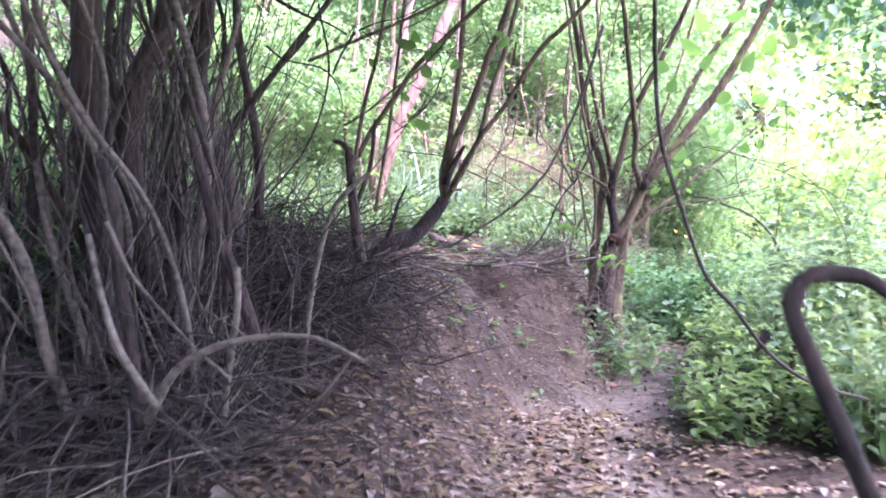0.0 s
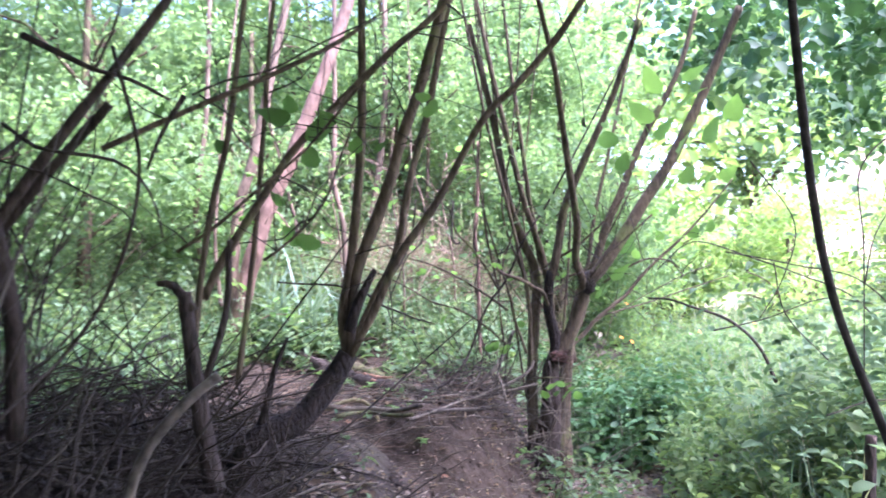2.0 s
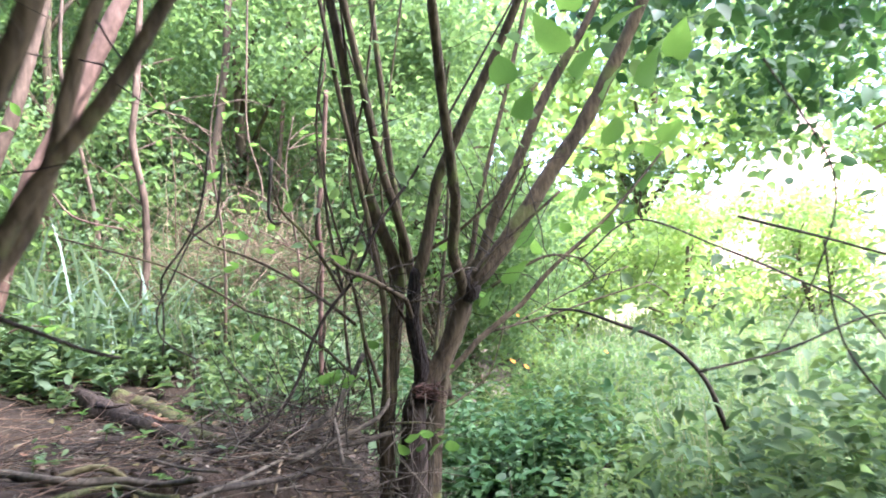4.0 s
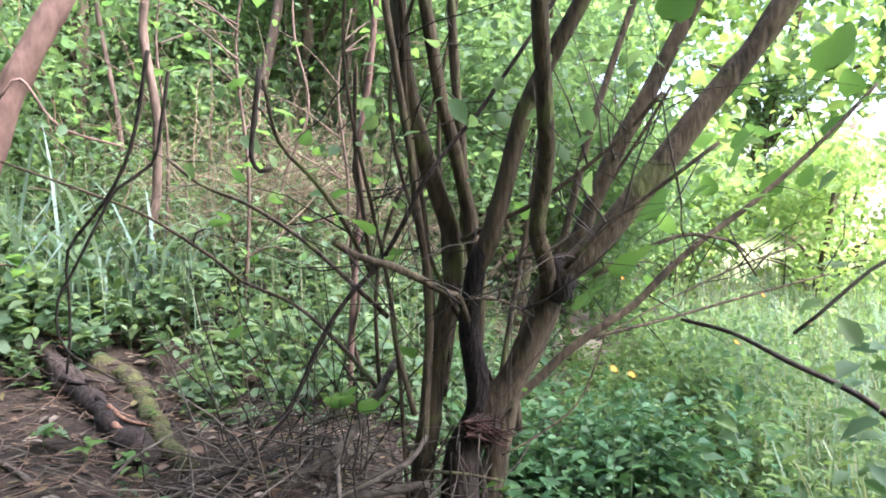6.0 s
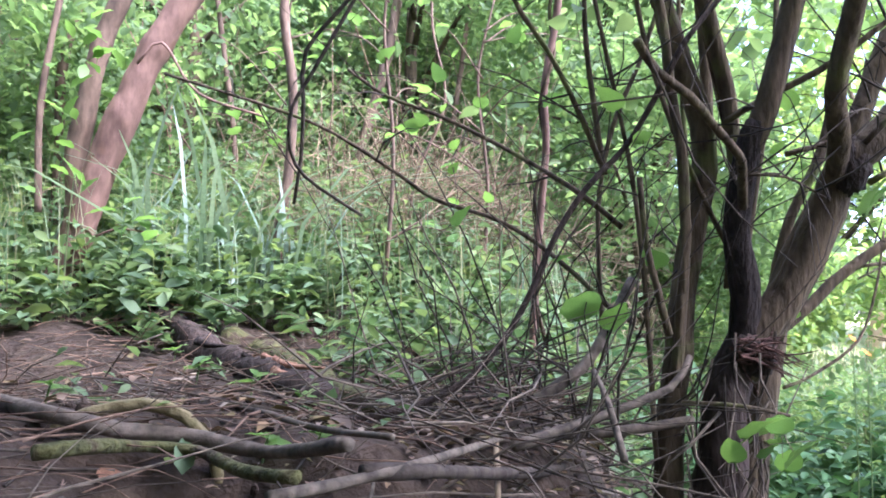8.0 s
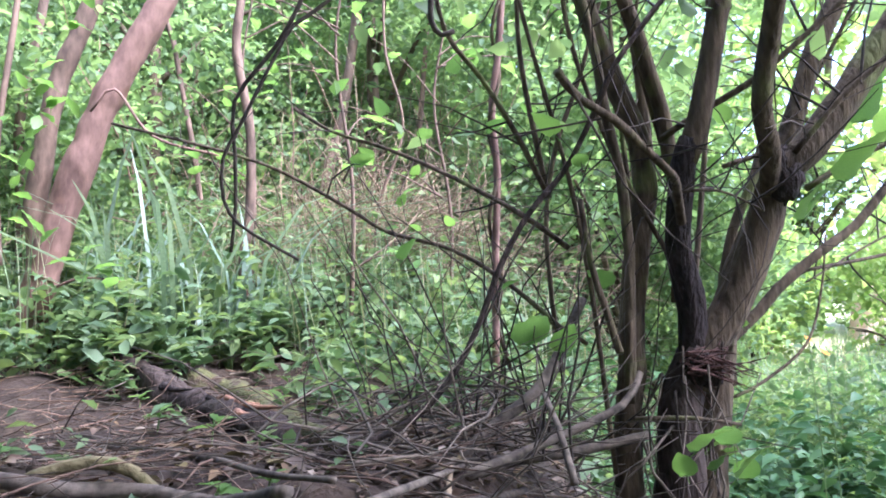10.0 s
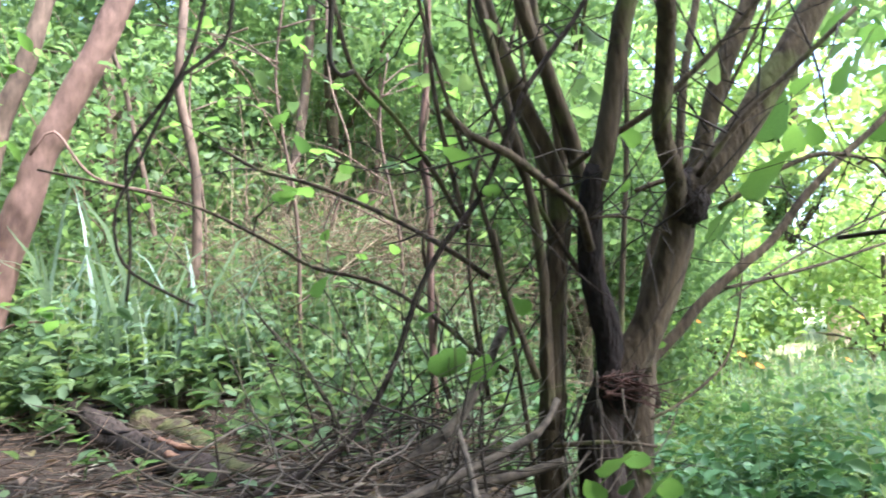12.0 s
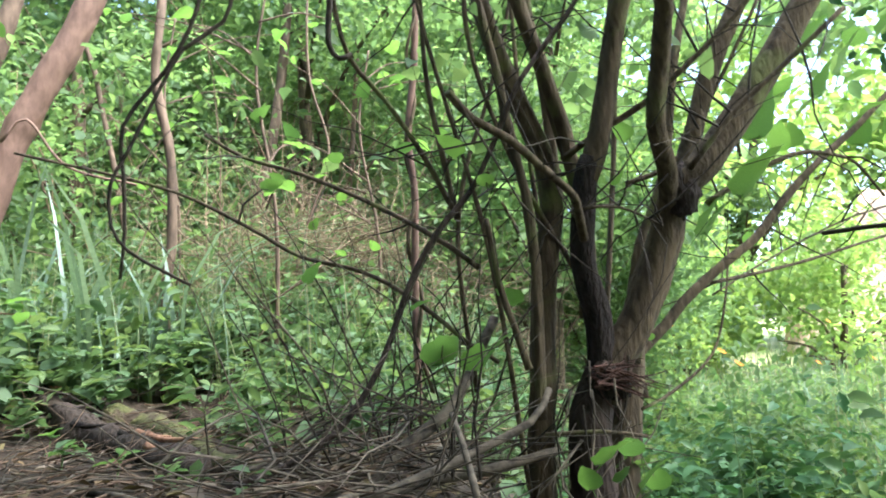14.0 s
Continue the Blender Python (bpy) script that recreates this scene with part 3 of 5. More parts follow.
put_leaf(tree_a, (0.66, 6.30, 1.79), 0.06, 147, 63, 9)
put_leaf(tree_a, (1.11, 6.30, 1.79), 0.06, 128, 37, 1)
put_leaf(tree_a, (0.87, 6.30, 1.92), 0.06, 194, 64, -9)
put_leaf(tree_a, (1.20, 6.30, 2.11), 0.06, 159, 69, -23)
put_leaf(tree_a, (1.28, 5.70, 0.87), 0.10, 206, 45, -2)
put_leaf(tree_a, (1.35, 5.70, 0.88), 0.08, 155, 49, -1)
put_leaf(tree_a, (1.37, 5.70, 0.81), 0.09, 237, 58, -1)
put_leaf(tree_a, (1.25, 5.70, 0.82), 0.07, 146, 64, 7)
put_leaf(tree_a, (1.32, 5.70, 0.83), 0.06, 189, 52, 15)
put_leaf(tree_a, (0.98, 5.95, 1.11), 0.13, 180, 44, 2)
put_leaf(tree_a, (1.06, 5.95, 1.09), 0.09, 186, 58, -6)
put_leaf(tree_a, (0.78, 5.95, 0.92), 0.05, 206, 25, 25)
put_leaf(tree_a, (0.67, 5.95, 1.33), 0.06, 226, 62, -5)
put_leaf(tree_a, (1.07, 5.95, 1.64), 0.08, 125, 49, 14)
put_leaf(tree_a, (1.14, 5.95, 1.56), 0.06, 154, 28, 15)
put_leaf(tree_a, (1.87, 5.95, 1.51), 0.16, 205, 54, -3)
put_leaf(tree_a, (1.74, 5.95, 1.41), 0.11, 210, 63, 20)
put_leaf(tree_a, (1.92, 5.30, 2.62), 0.19, 125, 62, -22)
put_leaf(tree_a, (1.86, 5.30, 2.44), 0.20, 125, 48, -9)
put_leaf(tree_a, (2.09, 5.30, 2.52), 0.18, 236, 44, 12)
put_leaf(tree_a, (2.16, 5.30, 2.68), 0.16, 201, 36, -2)
put_leaf(tree_a, (2.11, 5.30, 2.08), 0.15, 167, 45, 23)
put_leaf(tree_a, (1.95, 5.30, 2.34), 0.15, 214, 63, -9)
put_leaf(tree_a, (2.27, 5.30, 2.31), 0.16, 196, 75, -1)
put_leaf(tree_a, (2.41, 5.30, 2.44), 0.16, 146, 74, -24)
put_leaf(tree_a, (1.64, 5.30, 2.31), 0.15, 153, 44, 7)
put_leaf(tree_a, (1.70, 5.30, 2.17), 0.12, 176, 66, -8)
put_leaf(tree_a, (2.34, 5.30, 2.08), 0.13, 181, 45, -14)
put_leaf(tree_a, (2.07, 5.30, 2.26), 0.14, 231, 66, 19)
crown = [np.array(p) + np.array(tree_a.location) + rng.normal(0, 0.06, 3) for p in tips if p.z > 1.7 for _ in range(2)]


def burl(tree, place, size, mat, label):
    bm = bmesh.new()
    bmesh.ops.create_icosphere(bm, subdivisions=3, radius=1)
    for q in bm.verts:
        q.co = Vector((q.co.x * size[0], q.co.y * size[1], q.co.z * size[2])) * (1 + 0.28 * noise.noise(q.co * 2.5 + Vector(place)) + 0.1 * noise.noise(q.co * 9))
    me = bpy.data.meshes.new("burl")
    bm.to_mesh(me)
    bm.free()
    me.polygons.foreach_set("use_smooth", [True] * len(me.polygons))
    me.materials.append(mat)
    ob = new("burl", me)
    ob.parent, ob.location = tree, Vector(place) - tree.location
    tagged(ob, label)


burl(tree_a, (1.64, 5.87, 1.51), (0.052, 0.045, 0.075), BLACK_BARK, "dark swollen fork")
burl(tree_a, (1.42, 5.94, 1.03), (0.062, 0.05, 0.05), BLACK_BARK, "dark knotted crotch")
lines = []
for _ in range(60):
    a, h = rng.uniform(0, 6.28), rng.uniform(0.5, 1.1)
    lines.append((Vector((1.37 + 0.10 * math.cos(a) - 0.12 * (1.05 - h), 5.94 + 0.085 * math.sin(a), h)) - tree_a.location, (rng.normal(-0.1, 0.1), rng.normal(0, 0.1), -1), rng.uniform(0.2, 0.5), rng.uniform(0.002, 0.005), 0.0))
v, f = twig_mesh(rng, lines)
fibres = [(Vector((rng.uniform(1.34, 1.42), rng.uniform(5.875, 5.9), rng.uniform(1.02, 1.075))) - tree_a.location, (1, rng.normal(0, 0.1), rng.normal(-0.15, 0.2)), rng.uniform(0.06, 0.16), rng.uniform(0.003, 0.006), 0.02) for _ in range(34)]
fv, ff = twig_mesh(rng, fibres)
mesh_object("rotten_fibre", fv, ff, ROT, tree_a, "reddish rotten fibres across the crotch", "stuff")
mesh_object("bark_fibre", v, f, GREY_TWIG, tree_a, "dry strips hanging off the trunk", "stuff")
leaves("foliage", np.array(crown) - np.array(tree_a.location), 0.06, CROWN, rng, tree_a, "small bright green leaves", 0.45, 0.62)

# ---- the leaning tree with a near-black foot ----
tree_b = thing("leaning_tree", "slender-stemmed tree with a near-black leaning foot", "tree", (0, 3.85, 0.7))
tree_bark[tree_b.name] = BARK
stem(tree_b, "trunk", [(-0.45, 3.75, 0.89), (-0.33, 3.82, 1.10), (-0.18, 3.86, 1.16), (-0.04, 3.90, 1.30), (0.01, 3.90, 1.38)], 0.06, 0.04)
stem(tree_b, "stem", [(0.01, 3.90, 1.36), (-0.00, 3.90, 1.51), (0.04, 3.90, 1.69), (0.09, 3.88, 1.98), (0.12, 3.86, 2.23), (0.14, 3.84, 2.53), (0.17, 3.80, 2.98)], 0.0203, 0.0125)
stem(tree_b, "stem", [(0.01, 3.90, 1.37), (0.06, 3.90, 1.66), (0.12, 3.90, 1.80), (0.20, 3.90, 1.98), (0.27, 3.90, 2.17), (0.36, 3.90, 2.38), (0.43, 3.90, 2.58), (0.59, 3.90, 3.05)], 0.0234, 0.0187)
stem(tree_b, "stem", [(0.03, 3.92, 1.40), (0.13, 3.94, 1.58), (0.22, 3.95, 1.73), (0.30, 3.97, 2.03), (0.38, 4.00, 2.25), (0.48, 4.02, 2.62), (0.59, 4.05, 3.03)], 0.0172, 0.0117)
stem(tree_b, "stem", [(0.02, 3.88, 1.37), (0.13, 3.86, 1.55), (0.22, 3.84, 1.72), (0.37, 3.80, 1.91), (0.55, 3.75, 2.19), (0.68, 3.72, 2.31), (0.80, 3.70, 2.43), (0.92, 3.65, 2.58)], 0.0156, 0.0117)
stem(tree_b, "stub", [(0.02, 3.86, 1.46), (0.06, 3.86, 1.56), (0.10, 3.86, 1.63), (0.13, 3.86, 1.68)], 0.0234, 0.0094)
stem(tree_b, "stub", [(-0.33, 3.82, 1.10), (-0.29, 3.82, 1.22), (-0.26, 3.82, 1.33), (-0.20, 3.82, 1.46)], 0.0187, 0.0055)
stem(tree_b, "stem", [(-0.49, 3.60, 1.44), (-0.44, 3.60, 1.74), (-0.39, 3.60, 1.96), (-0.33, 3.60, 2.17), (-0.28, 3.60, 2.46), (-0.24, 3.60, 2.68)], 0.0125, 0.0078)
stem(tree_b, "stem", [(-0.38, 3.80, 1.31), (-0.29, 3.80, 1.81), (-0.24, 3.80, 2.16), (-0.19, 3.80, 2.53), (-0.15, 3.80, 2.78)], 0.0117, 0.0078)
stem(tree_b, "stem", [(-0.47, 3.75, 1.62), (-0.39, 3.75, 1.76), (-0.26, 3.75, 1.94), (-0.13, 3.75, 2.12), (0.04, 3.75, 2.28), (0.25, 3.75, 2.47), (0.43, 3.75, 2.61)], 0.0156, 0.0078)
stem(tree_b, "branch", [(-0.65, 3.30, 2.07), (-0.51, 3.30, 2.13), (-0.36, 3.30, 2.19), (-0.23, 3.30, 2.24), (-0.00, 3.30, 2.34), (0.12, 3.30, 2.41)], 0.0094, 0.0062)
stem(tree_b, "branch", [(-0.52, 3.60, 1.78), (-0.40, 3.60, 1.85), (-0.26, 3.60, 1.96), (-0.08, 3.60, 2.10), (0.10, 3.60, 2.29), (0.26, 3.60, 2.44)], 0.0062, 0.0039)
stem(tree_b, "branch", [(-0.24, 3.50, 1.73), (-0.15, 3.50, 1.79), (-0.04, 3.50, 1.90), (0.03, 3.50, 2.06), (0.08, 3.50, 2.17)], 0.0047, 0.0031)
stem(tree_b, "branch", [(0.04, 3.85, 1.42), (0.10, 3.85, 1.43), (0.12, 3.85, 1.42)], 0.0078, 0.0047)
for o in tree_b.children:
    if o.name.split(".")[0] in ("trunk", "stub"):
        o.data.materials[0] = BLACK_BARK
        tagged(o, "near-black, rotten bark")
stem(tree_b, "twig", [(-0.23, 3.90, 1.66), (-0.17, 3.90, 1.65), (-0.08, 3.90, 1.64), (-0.01, 3.90, 1.63), (0.04, 3.90, 1.61)], 0.0035, 0.0045, DARK_TWIG)
stem(tree_b, "twig", [(0.10, 3.95, 1.59), (0.14, 3.95, 1.55), (0.20, 3.95, 1.52), (0.28, 3.95, 1.48), (0.34, 3.95, 1.46)], 0.005, 0.003, DARK_TWIG)
rng = np.random.default_rng(6)
tips = twigs_along(tree_b, rng, 150, 1.5, 0.6, DARK_TWIG)
put_leaf(tree_b, (-0.16, 3.70, 2.20), 0.12, 144, 31, 13)
put_leaf(tree_b, (-0.04, 3.70, 2.14), 0.13, 202, 46, 18)
put_leaf(tree_b, (-0.08, 3.70, 2.05), 0.09, 177, 53, -15)
put_leaf(tree_b, (0.01, 3.70, 2.19), 0.08, 140, 46, 22)
put_leaf(tree_b, (-0.13, 3.70, 2.24), 0.07, 175, 61, 3)
put_leaf(tree_b, (0.36, 3.70, 2.21), 0.09, 189, 39, 25)
put_leaf(tree_b, (0.34, 3.70, 2.26), 0.07, 150, 27, 8)
put_leaf(tree_b, (-0.36, 3.70, 2.11), 0.07, 168, 45, 11)
put_leaf(tree_b, (-0.10, 3.70, 1.76), 0.11, 166, 42, -4)
put_leaf(tree_b, (-0.15, 3.70, 1.78), 0.09, 141, 64, -3)
put_leaf(tree_b, (-0.19, 3.70, 1.92), 0.07, 153, 51, -7)
put_leaf(tree_b, (0.08, 3.70, 2.09), 0.07, 189, 54, -3)
put_leaf(tree_b, (0.16, 3.70, 2.09), 0.06, 226, 43, 1)
put_leaf(tree_b, (-0.48, 3.70, 2.08), 0.06, 224, 27, 1)
put_leaf(tree_b, (-0.56, 3.70, 2.02), 0.06, 159, 37, -25)
put_leaf(tree_b, (-0.57, 3.70, 2.24), 0.06, 242, 64, 7)
put_leaf(tree_b, (-0.67, 3.70, 2.23), 0.06, 231, 60, 20)
curl = new("dead_leaf", OVAL_LEAF.copy())
curl.data.materials[0] = DARK_BARK
curl.parent = tree_b
curl.matrix_basis = Matrix.Translation(Vector((0.99, 3.89, 2.22)) - tree_b.location) @ pose(0, 0, 0, -60, 40, 100) @ Matrix.Scale(0.07, 4)
tagged(curl, "black withered leaf")
stem(tree_b, "twig", [(0.99, 3.89, 2.22), (0.98, 3.88, 2.4), (0.9, 3.84, 2.62)], 0.002, 0.002, DARK_TWIG)

# ---- broken stump and vines ----
stump_c = thing("broken_stump", "broken brown stump with a splintered top on the bank", "stump", (-0.45, 3.42, 0.7))
tree_bark[stump_c.name] = DARK_BARK
stem(stump_c, "trunk", [(-0.42, 3.42, 1.05), (-0.45, 3.42, 1.31), (-0.46, 3.42, 1.45), (-0.47, 3.42, 1.60), (-0.47, 3.42, 1.65)], 0.032, 0.02)
stem(stump_c, "stub", [(-0.45, 3.42, 1.59), (-0.50, 3.42, 1.67), (-0.55, 3.42, 1.68)], 0.018, 0.008)
stem(stump_c, "stem", [(-0.47, 3.50, 1.30), (-0.37, 3.50, 1.56), (-0.34, 3.50, 1.80)], 0.015, 0.01)
hang = thing("hanging_vine", "long dark vine hanging from the canopy to the undergrowth", "vine", (0.83, 2.28, 0.5))
tree_bark[hang.name] = DARK_TWIG
stem(hang, "vine", [(0.83, 2.28, 2.45), (0.82, 2.28, 2.02), (0.84, 2.28, 1.61), (0.92, 2.28, 1.33), (1.01, 2.28, 1.08), (1.12, 2.28, 0.95), (1.24, 2.28, 0.79), (1.40, 2.28, 0.67), (1.62, 2.28, 0.60)], 0.009, 0.007)
dead = new("dead_leaf", OVAL_LEAF.copy())
dead.data.materials[0] = DARK_BARK
dead.parent = hang
dead.matrix_basis = Matrix.Translation(Vector((1.25, 2.35, 0.86)) - hang.location) @ pose(0, 0, 0, -110, 20, 200) @ Matrix.Scale(0.14, 4)
tagged(dead, "black withered leaf")
sweep = thing("hanging_vine", "thin dark whip-like vine sweeping across the path", "vine", (0.2, 0.65, 1.3))
tree_bark[sweep.name] = DARK_TWIG
stem(sweep, "vine", [(0.33, 0.65, 1.63), (0.30, 0.65, 1.53), (0.27, 0.65, 1.46), (0.24, 0.65, 1.40), (0.19, 0.65, 1.35), (0.13, 0.65, 1.31), (0.08, 0.65, 1.28)], 0.0026, 0.002)
vine_fork = thing("hanging_vine", "dark forked vine dangling in front of the pale trunks", "vine", (0.33, 5.6, 1.3))
tree_bark[vine_fork.name] = DARK_TWIG
stem(vine_fork, "vine", [(0.51, 5.60, 2.10), (0.48, 5.60, 1.92), (0.45, 5.60, 1.82), (0.40, 5.60, 1.73), (0.32, 5.60, 1.62), (0.32, 5.60, 1.52), (0.32, 5.60, 1.41), (0.31, 5.60, 1.32)], 0.006, 0.0035)
stem(vine_fork, "vine", [(0.56, 5.58, 2.05), (0.54, 5.58, 1.91), (0.52, 5.58, 1.83), (0.44, 5.58, 1.77), (0.40, 5.58, 1.70), (0.33, 5.58, 1.56), (0.30, 5.58, 1.50), (0.30, 5.58, 1.42), (0.33, 5.58, 1.37), (0.39, 5.58, 1.33), (0.44, 5.58, 1.30)], 0.005, 0.003)
vine_hook = thing("hanging_vine", "short dark vine ending in a hook", "vine", (0.76, 5.75, 1.85))
tree_bark[vine_hook.name] = DARK_TWIG
stem(vine_hook, "vine", [(0.76, 5.75, 2.09), (0.74, 5.75, 1.90), (0.74, 5.75, 1.85), (0.76, 5.75, 1.82), (0.79, 5.75, 1.83)], 0.008, 0.006)
vine_pole = thing("climber_stem", "brown climber twisted round a thin upright stem", "vine", (1.1, 6.7, 0.8))
tree_bark[vine_pole.name] = PALE_BARK
stem(vine_pole, "vine", [(1.15, 6.70, 2.62), (1.11, 6.70, 2.18), (1.07, 6.70, 1.91), (1.08, 6.70, 1.70), (1.06, 6.70, 1.40), (1.05, 6.70, 1.17), (1.04, 6.70, 0.90)], 0.013, 0.013)
pts = [Vector(p) for p in ((1.08, 6.7, 1.0), (1.06, 6.7, 1.6), (1.1, 6.7, 2.2), (1.14, 6.7, 2.8))]
mid = curve_points(pts, 0.05)
coil = [p + Vector((0.016 * math.cos(k * 0.9), 0.016 * math.sin(k * 0.9), 0)) for k, p in enumerate(mid)]
stem(vine_pole, "coil", coil, 0.008, 0.006, BARK)
loop = thing("arched_root", "pale mossy arched root looping out of the bank", "root", (0.1, 5.6, 0.8))
tree_bark[loop.name] = ROOT
stem(loop, "root", [(-0.16, 5.62, 0.80), (-0.10, 5.62, 0.89), (-0.00, 5.62, 0.93), (0.09, 5.62, 0.93), (0.16, 5.62, 0.88), (0.20, 5.62, 0.77), (0.19, 5.62, 0.64), (0.16, 5.62, 0.52)], 0.0135, 0.011)
stem(loop, "root", [(-0.12, 5.60, 0.80), (-0.07, 5.60, 0.73), (-0.01, 5.60, 0.65), (0.02, 5.60, 0.55)], 0.014, 0.01)
bent = thing("bent_stem", "thick bent stem arching over beside the path", "branch", (0.5, 0.25, 0.8))
tree_bark[bent.name] = DARK_BARK
stem(bent, "stem", [(0.57, 0.25, 0.97), (0.52, 0.25, 1.09), (0.48, 0.25, 1.18), (0.46, 0.25, 1.23), (0.46, 0.25, 1.25), (0.48, 0.25, 1.27), (0.52, 0.25, 1.27), (0.55, 0.25, 1.26), (0.60, 0.25, 1.22)], 0.0115, 0.008)
post = thing("dead_stub", "dark broken stub standing in the undergrowth", "stump", (2.06, 3.85, 0.4))
tree_bark[post.name] = DARK_BARK
stem(post, "trunk", [(1.99, 3.85, 0.20), (2.02, 3.85, 0.44), (2.04, 3.85, 0.64), (2.07, 3.85, 0.87)], 0.03, 0.022)
arch = thing("arching_branch", "thin arching branch over the undergrowth", "branch", (2.2, 4.0, 1.5))
tree_bark[arch.name] = DARK_TWIG
stem(arch, "stem", [(2.80, 4.60, 1.14), (2.60, 4.60, 1.37), (2.33, 4.60, 1.50), (2.06, 4.60, 1.61), (1.76, 4.60, 1.71), (1.56, 4.60, 1.59)], 0.0045, 0.003)
droop = thing("drooping_branch", "bare dark twigs drooping over the edge of the weeds", "branch", (2.3, 3.6, 1.9))
tree_bark[droop.name] = DARK_TWIG
stem(droop, "twig", [(2.27, 3.40, 1.93), (2.02, 3.40, 2.04), (1.79, 3.40, 1.91), (1.77, 3.40, 1.62), (1.72, 3.40, 1.10)], 0.0032, 0.002)
stem(droop, "twig", [(1.43, 3.70, 1.65), (1.71, 3.70, 1.58), (1.99, 3.70, 1.49), (2.21, 3.70, 1.20), (2.31, 3.70, 0.70), (2.37, 3.70, 0.29)], 0.0032, 0.002)
stem(droop, "twig", [(2.21, 3.30, 2.27), (2.02, 3.30, 2.16), (1.86, 3.30, 2.00), (1.78, 3.30, 1.78)], 0.0032, 0.002)
stem(droop, "twig", [(1.85, 3.80, 0.98), (2.07, 3.80, 1.02), (2.29, 3.80, 0.97), (2.51, 3.80, 0.88)], 0.0032, 0.002)
stem(droop, "twig", [(2.05, 3.40, 1.87), (2.00, 3.40, 1.62), (1.97, 3.40, 1.42)], 0.0032, 0.002)
stem(droop, "twig", [(1.46, 3.90, 1.34), (1.69, 3.90, 1.37), (1.95, 3.90, 1.43), (2.17, 3.90, 1.39)], 0.0032, 0.002)
stem(droop, "twig", [(2.33, 3.50, 1.68), (2.19, 3.50, 1.53), (2.11, 3.50, 1.30)], 0.0032, 0.002)
stem(droop, "twig", [(1.68, 3.90, 2.01), (1.85, 3.90, 1.75), (1.78, 3.90, 1.53), (1.66, 3.90, 1.37)], 0.0032, 0.002)
stem(droop, "twig", [(1.99, 3.70, 1.49), (2.05, 3.70, 1.67), (2.17, 3.70, 1.82)], 0.0032, 0.002)
stem(droop, "twig", [(1.62, 3.70, 1.60), (1.65, 3.70, 1.40), (1.81, 3.70, 1.21)], 0.0032, 0.002)
arch_b = thing("arching_branch", "dark drooping branch reaching over the weeds", "branch", (2.9, 5.4, 0.3))
tree_bark[arch_b.name] = DARK_TWIG
stem(arch_b, "stem", [(2.04, 5.87, 1.38), (2.11, 5.70, 1.37), (2.19, 5.55, 1.32), (2.35, 5.40, 1.23), (2.50, 5.35, 1.06), (2.59, 5.35, 0.84)], 0.006, 0.012)

snag = thing("bare_bough", "dark bare forked bough reaching out of the thicket", "branch", (-0.6, 3.2, 1.9))
tree_bark[snag.name] = DARK_BARK
stem(snag, "limb", [(-0.81, 3.20, 2.37), (-0.72, 3.20, 2.32), (-0.63, 3.20, 2.27), (-0.54, 3.20, 2.24), (-0.44, 3.20, 2.18)], 0.0100, 0.0038)
stem(snag, "limb", [(-0.63, 3.20, 2.27), (-0.58, 3.20, 2.37), (-0.55, 3.20, 2.46), (-0.53, 3.20, 2.54)], 0.0055, 0.0021)
stem(snag, "limb", [(-0.40, 3.20, 2.19), (-0.47, 3.20, 2.08), (-0.51, 3.20, 1.99)], 0.0085, 0.0042)
stem(snag, "limb", [(-0.41, 3.40, 2.24), (-0.31, 3.40, 2.28), (-0.17, 3.40, 2.31), (-0.03, 3.40, 2.38), (0.15, 3.40, 2.46), (0.26, 3.40, 2.52)], 0.0040, 0.0021)
stem(snag, "limb", [(-0.76, 2.90, 2.07), (-0.69, 2.90, 2.01), (-0.61, 2.90, 1.99), (-0.52, 2.90, 1.97), (-0.46, 2.90, 1.92), (-0.43, 2.90, 1.85), (-0.42, 2.90, 1.78)], 0.0050, 0.0024)
stem(snag, "limb", [(-0.81, 3.00, 2.00), (-0.70, 3.00, 1.96), (-0.60, 3.00, 1.90), (-0.53, 3.00, 1.86), (-0.48, 3.00, 1.78)], 0.0030, 0.0014)
stem(snag, "limb", [(-0.39, 3.40, 2.24), (-0.31, 3.40, 2.18), (-0.24, 3.40, 2.13)], 0.0030, 0.0010)

# ---- pale trunks and saplings on the slope ----
pale_tree = thing("pale_tree", "smooth pinkish-brown tree with two leaning stems", "tree", (-0.6, 7.7, 0.9))
tree_bark[pale_tree.name] = PALE_BARK
stem(pale_tree, "trunk", [(-0.89, 7.70, 0.95), (-0.84, 7.70, 1.23), (-0.81, 7.70, 1.36), (-0.77, 7.70, 1.53), (-0.69, 7.70, 1.80), (-0.60, 7.70, 2.05), (-0.53, 7.70, 2.24), (-0.43, 7.70, 2.44), (-0.30, 7.70, 2.68), (-0.19, 7.70, 2.93), (0.12, 7.70, 3.62)], 0.082, 0.056)
stem(pale_tree, "stem", [(-0.85, 7.75, 1.25), (-0.83, 7.75, 1.43), (-0.82, 7.75, 1.61), (-0.84, 7.75, 1.77), (-0.82, 7.75, 1.93), (-0.78, 7.75, 2.21), (-0.73, 7.75, 2.41), (-0.62, 7.75, 2.69), (-0.54, 7.75, 2.96)], 0.055, 0.036, SAPLING_BARK, "darker brown second stem")
stem(pale_tree, "stem", [(-0.93, 7.60, 1.50), (-0.95, 7.60, 1.98), (-0.90, 7.60, 2.45), (-0.85, 7.60, 2.85), (-0.80, 7.60, 3.12)], 0.016, 0.012, SAPLING_BARK)
